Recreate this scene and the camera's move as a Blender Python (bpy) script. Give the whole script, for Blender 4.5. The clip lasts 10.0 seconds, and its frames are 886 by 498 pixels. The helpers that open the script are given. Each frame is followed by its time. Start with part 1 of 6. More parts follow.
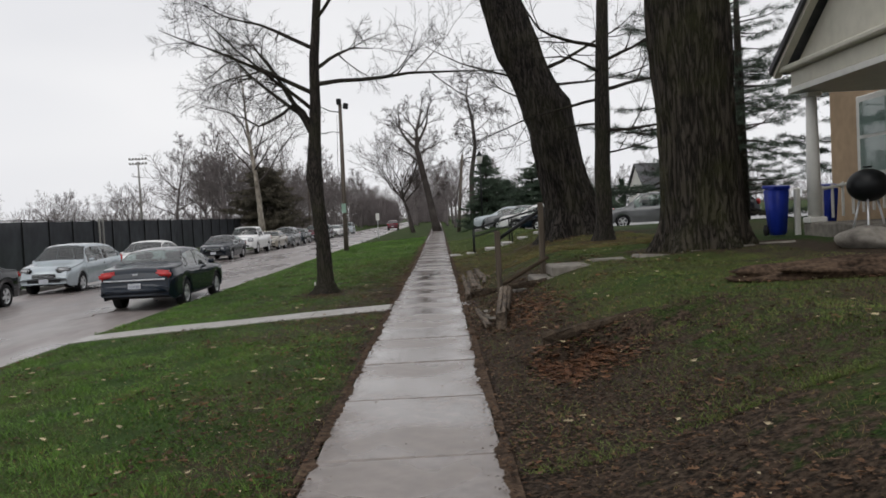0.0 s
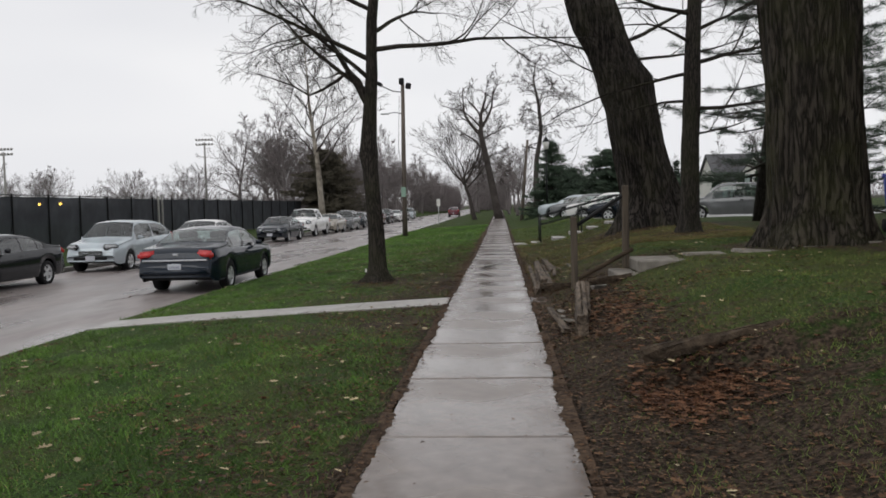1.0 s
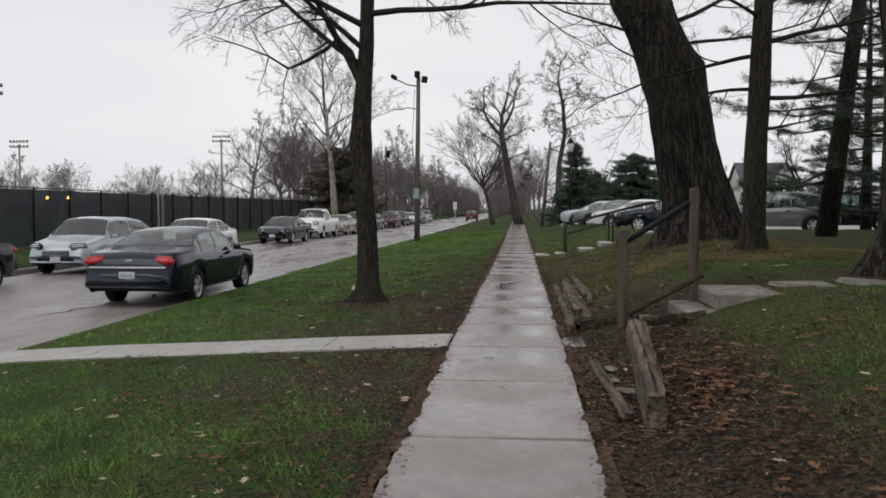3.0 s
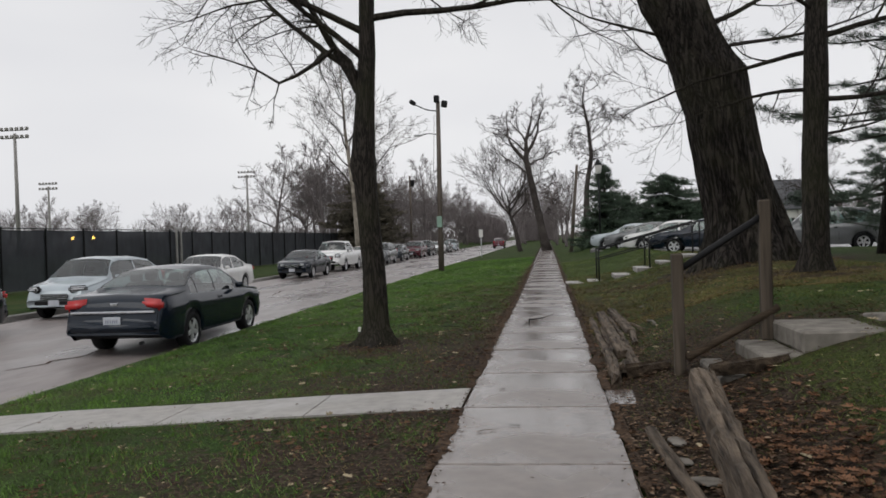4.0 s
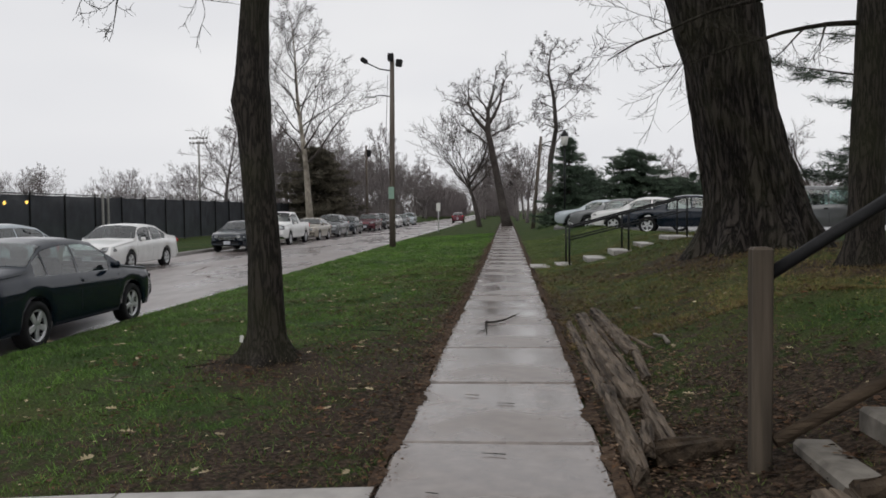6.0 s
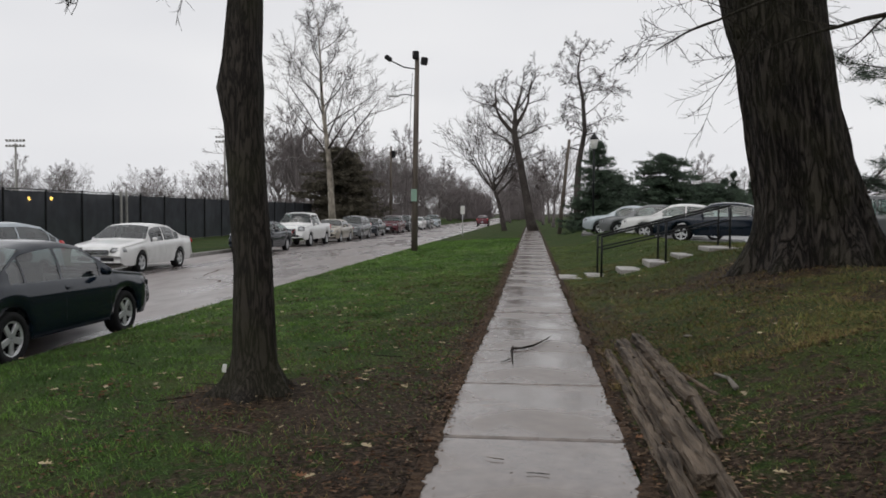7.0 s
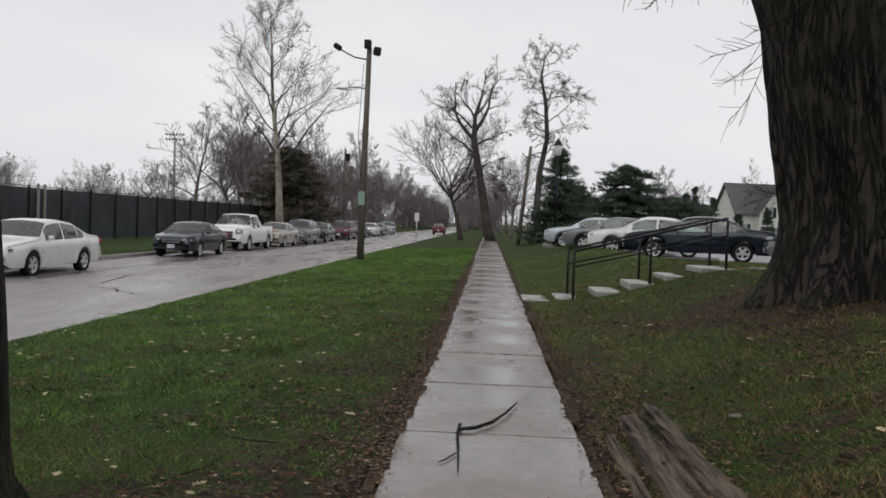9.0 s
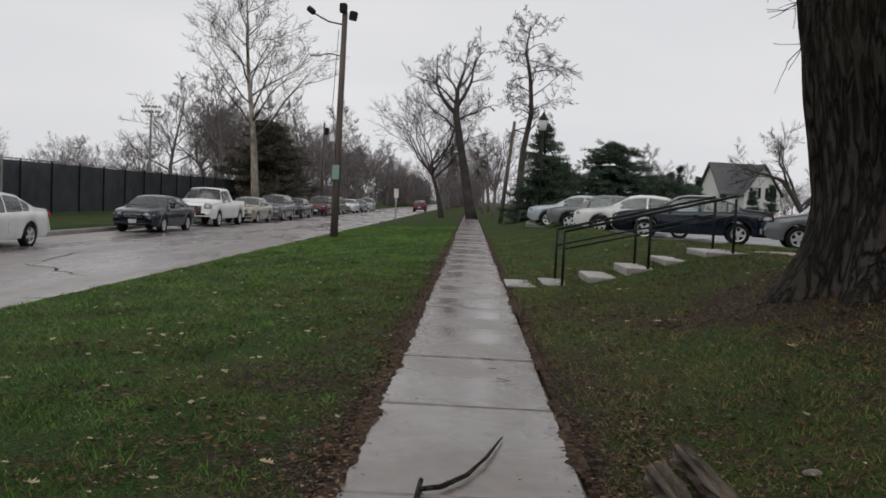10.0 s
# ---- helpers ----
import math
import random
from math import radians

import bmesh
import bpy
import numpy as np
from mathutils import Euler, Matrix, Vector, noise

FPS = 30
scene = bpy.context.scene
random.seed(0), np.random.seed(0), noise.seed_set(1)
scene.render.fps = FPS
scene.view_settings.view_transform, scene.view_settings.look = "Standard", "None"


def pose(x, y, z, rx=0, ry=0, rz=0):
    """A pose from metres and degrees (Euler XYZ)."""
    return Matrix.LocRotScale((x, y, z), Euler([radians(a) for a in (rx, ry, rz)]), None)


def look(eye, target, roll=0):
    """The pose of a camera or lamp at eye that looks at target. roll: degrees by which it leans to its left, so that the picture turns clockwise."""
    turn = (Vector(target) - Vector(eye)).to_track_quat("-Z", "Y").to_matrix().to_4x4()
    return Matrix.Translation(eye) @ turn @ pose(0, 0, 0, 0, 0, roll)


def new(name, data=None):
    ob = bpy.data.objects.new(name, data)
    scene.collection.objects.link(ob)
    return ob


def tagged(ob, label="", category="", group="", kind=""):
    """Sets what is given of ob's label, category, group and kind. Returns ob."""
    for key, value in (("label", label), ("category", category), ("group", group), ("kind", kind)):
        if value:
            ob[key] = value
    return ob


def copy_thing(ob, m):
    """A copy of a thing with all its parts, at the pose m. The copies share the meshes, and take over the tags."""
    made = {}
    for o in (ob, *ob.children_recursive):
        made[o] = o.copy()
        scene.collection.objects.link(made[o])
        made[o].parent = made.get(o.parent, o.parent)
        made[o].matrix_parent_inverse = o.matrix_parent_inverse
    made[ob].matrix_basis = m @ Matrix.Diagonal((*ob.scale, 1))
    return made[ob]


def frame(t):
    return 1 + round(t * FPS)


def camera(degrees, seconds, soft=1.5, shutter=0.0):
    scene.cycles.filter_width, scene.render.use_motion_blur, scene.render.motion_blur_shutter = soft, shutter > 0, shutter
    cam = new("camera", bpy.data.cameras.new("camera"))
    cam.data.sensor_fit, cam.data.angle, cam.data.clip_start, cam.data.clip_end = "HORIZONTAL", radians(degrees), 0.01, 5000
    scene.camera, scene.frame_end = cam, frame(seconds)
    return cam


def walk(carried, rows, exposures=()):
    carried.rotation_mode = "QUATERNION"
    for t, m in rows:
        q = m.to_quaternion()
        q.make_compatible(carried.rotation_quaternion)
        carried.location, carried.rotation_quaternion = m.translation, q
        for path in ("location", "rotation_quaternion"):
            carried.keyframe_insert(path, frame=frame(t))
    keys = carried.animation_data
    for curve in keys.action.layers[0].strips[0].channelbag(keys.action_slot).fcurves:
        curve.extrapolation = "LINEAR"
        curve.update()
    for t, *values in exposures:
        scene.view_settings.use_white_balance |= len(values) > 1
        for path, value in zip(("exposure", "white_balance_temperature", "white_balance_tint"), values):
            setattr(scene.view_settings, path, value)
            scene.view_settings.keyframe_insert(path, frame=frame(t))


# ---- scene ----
cam = camera(56.6, 10.0, soft=1.7)
PATH = [
    (0, (0.278, -13.691, 1.518), (0.284, -11.693, 1.437), -3.0),
    (0.5, (0.21, -12.652, 1.506), (0.099, -10.657, 1.431), 0.3),
    (1, (0.179, -11.801, 1.418), (0.038, -9.809, 1.313), -1.5),
    (1.5, (0.166, -10.943, 1.426), (-0.017, -8.954, 1.332), 0.6),
    (2, (0.14, -10.006, 1.437), (-0.109, -8.025, 1.329), -0.4),
    (2.5, (0.192, -9.256, 1.424), (-0.04, -7.271, 1.349), -0.0),
    (2.7, (0.131, -8.984, 1.43), (-0.066, -6.996, 1.332), 0.3),
    (3.8, (0.125, -7.068, 1.407), (-0.065, -5.078, 1.331), -0.7),
    (4, (0.131, -6.764, 1.405), (-0.121, -4.78, 1.379), -1.9),
    (4.5, (0.092, -5.885, 1.396), (-0.076, -3.893, 1.341), 1.2),
    (5, (0.064, -5.225, 1.429), (-0.129, -3.236, 1.356), 0.5),
    (5.5, (0.057, -4.237, 1.402), (-0.188, -2.252, 1.353), 0.6),
    (5.7, (0.06, -3.767, 1.378), (-0.097, -1.775, 1.292), -0.3),
    (6.8, (0.023, -2.122, 1.449), (-0.151, -0.132, 1.354), -1.4),
    (7, (-0.01, -1.889, 1.457), (-0.224, 0.098, 1.37), 0.3),
    (7.5, (-0.021, -1.13, 1.462), (-0.177, 0.863, 1.397), 0.5),
    (8, (-0.056, -0.283, 1.477), (-0.238, 1.707, 1.402), 1.8),
    (8.5, (-0.049, 0.619, 1.436), (-0.183, 2.614, 1.379), -1.1),
    (9, (-0.056, 1.386, 1.398), (-0.165, 3.382, 1.333), 2.1),
    (9.5, (-0.021, 2.317, 1.442), (-0.141, 4.312, 1.379), -0.4),
    (10, (-0.026, 3.084, 1.37), (-0.088, 5.08, 1.252), 2.7),
]
walk(cam, [(t, look(eye, target, roll)) for t, eye, target, roll in PATH], [(0, 0.2), (2.5, 0.18), (4.5, 0.1), (7.5, 0.12), (9.5, 0.1), (10, -0.02)])

# ---- light ----
world = bpy.data.worlds.new("overcast_sky")
scene.world = world
world.use_nodes = True
wn, wl = world.node_tree.nodes, world.node_tree.links
sky = wn.new("ShaderNodeTexSky")
sky.sky_type, sky.sun_disc = "NISHITA", False
sky.sun_elevation, sky.sun_rotation = radians(48), radians(200)
grey = wn.new("ShaderNodeHueSaturation")
grey.inputs["Saturation"].default_value = 0.08
grey.inputs["Value"].default_value = 0.10
wl.new(sky.outputs[0], grey.inputs["Color"])
wtc = wn.new("ShaderNodeTexCoord")
wmap = wn.new("ShaderNodeMapping")
wmap.inputs["Scale"].default_value = (1.2, 1.2, 4.0)
wl.new(wtc.outputs["Generated"], wmap.inputs["Vector"])
wnoise = wn.new("ShaderNodeTexNoise")
wnoise.inputs["Scale"].default_value = 1.6
wnoise.inputs["Detail"].default_value = 3.0
wl.new(wmap.outputs[0], wnoise.inputs["Vector"])
wramp = wn.new("ShaderNodeValToRGB")
wramp.color_ramp.elements[0].position, wramp.color_ramp.elements[0].color = 0.3, (0.74, 0.745, 0.78, 1)
wramp.color_ramp.elements[1].position, wramp.color_ramp.elements[1].color = 0.7, (0.85, 0.85, 0.866, 1)
wl.new(wnoise.outputs["Fac"], wramp.inputs[0])
wmix = wn.new("ShaderNodeMixRGB")
wmix.inputs[0].default_value = 0.88
wl.new(grey.outputs[0], wmix.inputs[1])
wl.new(wramp.outputs[0], wmix.inputs[2])
wl.new(wmix.outputs[0], wn["Background"].inputs["Color"])
wn["Background"].inputs["Strength"].default_value = 0.95
sun = new("sun", bpy.data.lights.new("sun", "SUN"))
sun.data.energy, sun.data.angle, sun.data.color = 0.5, radians(40), (1.0, 0.97, 0.93)
sun.matrix_world = look((-20, -30, 60), (0, 10, 0))


# ---- materials ----
def mat(name, color, rough=0.6, metal=0.0, vary=0.25, scale=6.0, bump=0.3, bscale=None, color2=None, stretch=(1, 1, 1), coat=0.0, rvary=0.0, detail=6.0, island=0.0, spec=0.2, dist=0.01):
    """A surface with colour variation at two scales, and fine relief."""
    m = bpy.data.materials.new(name)
    m.use_nodes = True
    n, l = m.node_tree.nodes, m.node_tree.links
    b = n["Principled BSDF"]
    tc, mp = n.new("ShaderNodeTexCoord"), n.new("ShaderNodeMapping")
    mp.inputs["Scale"].default_value = stretch
    l.new(tc.outputs["Object"], mp.inputs["Vector"])
    fine, broad = n.new("ShaderNodeTexNoise"), n.new("ShaderNodeTexNoise")
    fine.inputs["Scale"].default_value, fine.inputs["Detail"].default_value = scale, detail
    broad.inputs["Scale"].default_value, broad.inputs["Detail"].default_value = scale * 0.13, 3.0
    for q in (fine, broad):
        l.new(mp.outputs[0], q.inputs["Vector"])
    mixn = n.new("ShaderNodeMath")
    mixn.operation = "MULTIPLY_ADD"
    mixn.inputs[1].default_value = 0.6
    l.new(fine.outputs["Fac"], mixn.inputs[0])
    half = n.new("ShaderNodeMath")
    half.operation = "MULTIPLY"
    half.inputs[1].default_value = 0.4
    l.new(broad.outputs["Fac"], half.inputs[0])
    l.new(half.outputs[0], mixn.inputs[2])
    ramp = n.new("ShaderNodeValToRGB")
    c2 = color2 or tuple(min(1, c * (1 + vary)) for c in color)
    c1 = color if color2 else tuple(c * (1 - vary) for c in color)
    ramp.color_ramp.elements[0].position, ramp.color_ramp.elements[0].color = 0.36, (*c1, 1)
    ramp.color_ramp.elements[1].position, ramp.color_ramp.elements[1].color = 0.64, (*c2, 1)
    l.new(mixn.outputs[0], ramp.inputs[0])
    last = ramp.outputs[0]
    if island:
        hs, geo, mr = n.new("ShaderNodeHueSaturation"), n.new("ShaderNodeNewGeometry"), n.new("ShaderNodeMapRange")
        mr.inputs["To Min"].default_value, mr.inputs["To Max"].default_value = 1 - island, 1 + island
        l.new(geo.outputs["Random Per Island"], mr.inputs["Value"])
        l.new(mr.outputs[0], hs.inputs["Value"])
        l.new(last, hs.inputs["Color"])
        last = hs.outputs[0]
    l.new(last, b.inputs["Base Color"])
    b.inputs["Roughness"].default_value, b.inputs["Metallic"].default_value = rough, metal
    b.inputs["Specular IOR Level"].default_value = spec
    b.inputs["Coat Weight"].default_value = coat
    b.inputs["Coat Roughness"].default_value = 0.08
    if rvary:
        mr = n.new("ShaderNodeMapRange")
        mr.inputs["From Min"].default_value, mr.inputs["From Max"].default_value = 0.38, 0.62
        mr.inputs["To Min"].default_value, mr.inputs["To Max"].default_value = max(0.03, rough - rvary), min(1, rough + rvary)
        l.new(broad.outputs["Fac"], mr.inputs["Value"])
        l.new(mr.outputs[0], b.inputs["Roughness"])
    if bump:
        bn, bp = n.new("ShaderNodeTexNoise"), n.new("ShaderNodeBump")
        bn.inputs["Scale"].default_value, bn.inputs["Detail"].default_value = bscale or scale * 3, 5.0
        l.new(mp.outputs[0], bn.inputs["Vector"])
        bp.inputs["Strength"].default_value, bp.inputs["Distance"].default_value = bump, dist
        l.new(bn.outputs["Fac"], bp.inputs["Height"])
        l.new(bp.outputs[0], b.inputs["Normal"])
    return m


def bark_mat(name, crack, ridge, moss, scale=7.0, depth=0.05, mossy=0.3):
    """Furrowed bark: long broken plates between dark cracks, with a thin growth of moss."""
    m = bpy.data.materials.new(name)
    m.use_nodes = True
    n, l = m.node_tree.nodes, m.node_tree.links
    b = n["Principled BSDF"]
    tc, mp, wave = n.new("ShaderNodeTexCoord"), n.new("ShaderNodeMapping"), n.new("ShaderNodeTexNoise")
    l.new(tc.outputs["Object"], mp.inputs["Vector"])
    mp.inputs["Scale"].default_value = (1, 1, 0.17)
    wave.inputs["Scale"].default_value, wave.inputs["Detail"].default_value = 5.0, 4.0
    l.new(mp.outputs[0], wave.inputs["Vector"])
    bend = n.new("ShaderNodeMixRGB")
    bend.blend_type = "LINEAR_LIGHT"
    bend.inputs[0].default_value = 0.07
    l.new(mp.outputs[0], bend.inputs[1])
    l.new(wave.outputs["Color"], bend.inputs[2])
    furrow = n.new("ShaderNodeTexNoise")
    furrow.inputs["Scale"].default_value, furrow.inputs["Detail"].default_value = scale, 2.5
    l.new(bend.outputs[0], furrow.inputs["Vector"])
    off, away = n.new("ShaderNodeMath"), n.new("ShaderNodeMath")
    off.operation, off.inputs[1].default_value = "SUBTRACT", 0.5
    away.operation = "ABSOLUTE"
    l.new(furrow.outputs["Fac"], off.inputs[0])
    l.new(off.outputs[0], away.inputs[0])
    fine, broad = n.new("ShaderNodeTexNoise"), n.new("ShaderNodeTexNoise")
    fine.inputs["Scale"].default_value, fine.inputs["Detail"].default_value = scale * 6, 8.0
    broad.inputs["Scale"].default_value, broad.inputs["Detail"].default_value = 1.3, 5.0
    l.new(mp.outputs[0], fine.inputs["Vector"])
    l.new(tc.outputs["Object"], broad.inputs["Vector"])
    hgt = n.new("ShaderNodeMapRange")
    hgt.inputs["From Max"].default_value = 0.13
    l.new(away.outputs[0], hgt.inputs["Value"])
    add = n.new("ShaderNodeMath")
    add.operation = "MULTIPLY_ADD"
    add.inputs[1].default_value = 0.7
    l.new(fine.outputs["Fac"], add.inputs[0])
    l.new(hgt.outputs[0], add.inputs[2])
    ramp = n.new("ShaderNodeValToRGB")
    ramp.color_ramp.elements[0].position, ramp.color_ramp.elements[0].color = 0.35, (*crack, 1)
    ramp.color_ramp.elements[1].position, ramp.color_ramp.elements[1].color = 1.0, (*ridge, 1)
    half = n.new("ShaderNodeMath")
    half.operation = "MULTIPLY"
    half.inputs[1].default_value = 0.72
    l.new(add.outputs[0], half.inputs[0])
    l.new(half.outputs[0], ramp.inputs[0])
    green = n.new("ShaderNodeMixRGB")
    patch = n.new("ShaderNodeMapRange")
    patch.inputs["From Min"].default_value, patch.inputs["From Max"].default_value, patch.inputs["To Max"].default_value = 0.45, 0.7, mossy
    l.new(broad.outputs["Fac"], patch.inputs["Value"])
    l.new(patch.outputs[0], green.inputs[0])
    l.new(ramp.outputs[0], green.inputs[1])
    green.inputs[2].default_value = (*moss, 1)
    l.new(green.outputs[0], b.inputs["Base Color"])
    b.inputs["Roughness"].default_value = 0.8
    b.inputs["Specular IOR Level"].default_value = 0.12
    bp = n.new("ShaderNodeBump")
    bp.inputs["Strength"].default_value, bp.inputs["Distance"].default_value = 1.0, depth
    l.new(add.outputs[0], bp.inputs["Height"])
    l.new(bp.outputs[0], b.inputs["Normal"])
    return m


def screen_mat(name, color, light, open_share):
    """Woven screen: dark cloth with a small share of open mesh."""
    m = mat(name, color, 0.75, scale=1.2, bump=0.25, bscale=2.0, color2=light, dist=0.05)
    n, l = m.node_tree.nodes, m.node_tree.links
    mix, clear = n.new("ShaderNodeMixShader"), n.new("ShaderNodeBsdfTransparent")
    mix.inputs[0].default_value = open_share
    l.new(n["Principled BSDF"].outputs[0], mix.inputs[1])
    l.new(clear.outputs[0], mix.inputs[2])
    l.new(mix.outputs[0], n["Material Output"].inputs["Surface"])
    return m


def glass_mat(name, tint=(0.50, 0.60, 0.58)):
    """Thin tinted glass: clear where seen square on, mirror-like at a glance."""
    m = bpy.data.materials.new(name)
    m.use_nodes = True
    n, l = m.node_tree.nodes, m.node_tree.links
    n.remove(n["Principled BSDF"])
    mix, clear, gloss, fr = n.new("ShaderNodeMixShader"), n.new("ShaderNodeBsdfTransparent"), n.new("ShaderNodeBsdfGlossy"), n.new("ShaderNodeLayerWeight")
    clear.inputs["Color"].default_value = (*tint, 1)
    gloss.inputs["Roughness"].default_value = 0.03
    fr.inputs["Blend"].default_value = 0.5
    pw, ad = n.new("ShaderNodeMath"), n.new("ShaderNodeMath")
    pw.operation, pw.inputs[1].default_value = "POWER", 3.0
    ad.operation, ad.inputs[1].default_value, ad.inputs[2].default_value = "MULTIPLY_ADD", 0.75, 0.08
    l.new(fr.outputs["Facing"], pw.inputs[0])
    l.new(pw.outputs[0], ad.inputs[0])
    l.new(ad.outputs[0], mix.inputs[0])
    l.new(clear.outputs[0], mix.inputs[1])
    l.new(gloss.outputs[0], mix.inputs[2])
    l.new(mix.outputs[0], n["Material Output"].inputs["Surface"])
    return m


M_BARK = bark_mat("bark_dark", (0.015, 0.013, 0.0115), (0.050, 0.043, 0.036), (0.04, 0.042, 0.02), 26.0, 0.007, 0.45)
M_BARK_OLD = bark_mat("bark_ridged", (0.012, 0.0105, 0.0095), (0.062, 0.053, 0.046), (0.05, 0.050, 0.024), 9.0, 0.05, 0.35)
M_BARK_MOSS = bark_mat("bark_mossy", (0.015, 0.013, 0.010), (0.066, 0.056, 0.045), (0.05, 0.052, 0.02), 10.0, 0.045, 0.5)
M_TWIG = mat("bark_grey", (0.040, 0.034, 0.031), 0.85, scale=8, bump=0.2, color2=(0.095, 0.083, 0.077), spec=0.08)
# far bark: paler than bark_grey, with the distance haze put into its colour
M_TWIG_HAZED = mat("bark_haze_paled", (0.115, 0.100, 0.100), 0.9, scale=4, bump=0.0, color2=(0.20, 0.175, 0.175))
M_SYC = mat("bark_pale_patched", (0.13, 0.11, 0.09), 0.8, scale=3, bump=0.2, color2=(0.42, 0.38, 0.32), stretch=(1, 1, 0.6))
M_NEEDLE = mat("pine_needles", (0.016, 0.028, 0.018), 0.7, scale=2, bump=0.0, color2=(0.045, 0.070, 0.042), island=0.35)
M_CEDAR = mat("cedar_foliage", (0.042, 0.038, 0.028), 0.8, scale=1.2, bump=0.0, color2=(0.115, 0.100, 0.072), island=0.4)
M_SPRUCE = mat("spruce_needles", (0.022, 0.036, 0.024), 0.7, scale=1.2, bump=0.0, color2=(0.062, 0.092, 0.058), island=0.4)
M_CONC = mat("wet_concrete", (0.115, 0.093, 0.081), 0.20, scale=7, bump=0.10, bscale=120, color2=(0.205, 0.170, 0.150), rvary=0.15, dist=0.004, spec=0.85, detail=10.0)
M_PATHC = mat("pale_concrete", (0.25, 0.235, 0.22), 0.45, scale=9, bump=0.2, bscale=90, color2=(0.38, 0.36, 0.335), rvary=0.15, dist=0.004, spec=0.5)
M_ROAD = mat("wet_asphalt", (0.150, 0.130, 0.124), 0.33, scale=5, bump=0.30, bscale=60, color2=(0.255, 0.222, 0.212), rvary=0.15, dist=0.008, stretch=(1, 0.25, 1), spec=0.5)
M_LOT = mat("lot_asphalt", (0.12, 0.115, 0.115), 0.4, scale=5, bump=0.3, bscale=60, color2=(0.2, 0.19, 0.19), rvary=0.15, spec=0.5)
M_KERB = mat("kerb_concrete", (0.22, 0.21, 0.2), 0.6, scale=7, bump=0.3, color2=(0.34, 0.33, 0.31))
M_WOOD = mat("weathered_timber", (0.020, 0.015, 0.011), 0.75, scale=22, bump=1.0, bscale=40, color2=(0.200, 0.155, 0.115), stretch=(1, 0.09, 1), dist=0.04, detail=10.0)
M_POST = mat("grey_post_wood", (0.035, 0.028, 0.021), 0.75, scale=16, bump=0.7, bscale=30, color2=(0.13, 0.105, 0.08), stretch=(1, 1, 0.06), dist=0.01)
M_LOG = mat("rotten_log", (0.022, 0.016, 0.011), 0.9, scale=14, bump=0.9, color2=(0.085, 0.062, 0.042), stretch=(0.1, 1, 1), dist=0.03)
M_POLE = mat("utility_pole_wood", (0.075, 0.062, 0.052), 0.85, scale=10, bump=0.5, color2=(0.16, 0.135, 0.115), stretch=(1, 1, 0.05))
M_FENCE = screen_mat("fence_windscreen", (0.024, 0.027, 0.033), (0.046, 0.051, 0.060), 0.05)
M_BLACK = mat("black_paint", (0.01, 0.011, 0.012), 0.4, scale=10, bump=0.05)
M_TYRE = mat("tyre_rubber", (0.012, 0.012, 0.013), 0.75, scale=30, bump=0.2)
M_RIM = mat("wheel_alloy", (0.58, 0.59, 0.60), 0.35, metal=0.5, scale=10, bump=0.0, vary=0.1, spec=0.5)
M_CHROME = mat("chrome_trim", (0.62, 0.63, 0.65), 0.15, metal=1.0, scale=10, bump=0.0, vary=0.06, spec=0.5)
M_GLASS = glass_mat("car_glass")
M_SEAT = mat("seat_cloth", (0.05, 0.05, 0.052), 0.85, scale=30, bump=0.2)
M_TAIL = mat("red_lens", (0.45, 0.012, 0.012), 0.18, scale=8, bump=0.0, vary=0.15, coat=0.6, spec=0.5)
M_LENS = mat("clear_lens", (0.6, 0.62, 0.64), 0.12, scale=8, bump=0.0, vary=0.1, coat=0.6, spec=0.5)
M_PLATE = mat("number_plate_white", (0.5, 0.52, 0.56), 0.4, scale=30, bump=0.0, vary=0.1)
M_DARK = mat("dark_plastic", (0.012, 0.012, 0.013), 0.6, scale=20, bump=0.1)
M_STONE = mat("pale_stone", (0.10, 0.09, 0.078), 0.8, scale=7, bump=0.5, color2=(0.25, 0.23, 0.20))
M_NOTICE = mat("faded_green_notice", (0.24, 0.36, 0.29), 0.5, scale=12, bump=0.05, vary=0.12)
M_WHITE = mat("white_paint", (0.66, 0.655, 0.62), 0.5, scale=5, bump=0.1, vary=0.06)
M_CREAM = mat("cream_paint", (0.58, 0.56, 0.48), 0.55, scale=4, bump=0.1, vary=0.08)
M_BRICK = mat("buff_brick", (0.40, 0.29, 0.19), 0.8, scale=4, bump=0.3, vary=0.12)
M_ROOF = mat("grey_shingle", (0.07, 0.072, 0.078), 0.85, scale=4, bump=0.4, color2=(0.13, 0.13, 0.135))
M_BLUE = mat("blue_plastic", (0.012, 0.03, 0.28), 0.4, scale=6, bump=0.05, vary=0.15)
M_LEAF = mat("dead_leaf", (0.035, 0.018, 0.010), 0.55, scale=2, bump=0.0, color2=(0.11, 0.062, 0.034), island=0.85, spec=0.12)
M_LEAFP = mat("pale_leaf", (0.28, 0.22, 0.13), 0.6, scale=2, bump=0.0, color2=(0.44, 0.37, 0.24), island=0.4)
M_GRASS = mat("grass_blade", (0.040, 0.085, 0.015), 0.45, scale=1.6, bump=0.0, color2=(0.138, 0.265, 0.042), island=0.4, spec=0.14)
M_GRASS_WORN = mat("worn_grass_blade", (0.044, 0.064, 0.016), 0.5, scale=0.9, bump=0.0, color2=(0.150, 0.200, 0.050), island=0.45, spec=0.12)


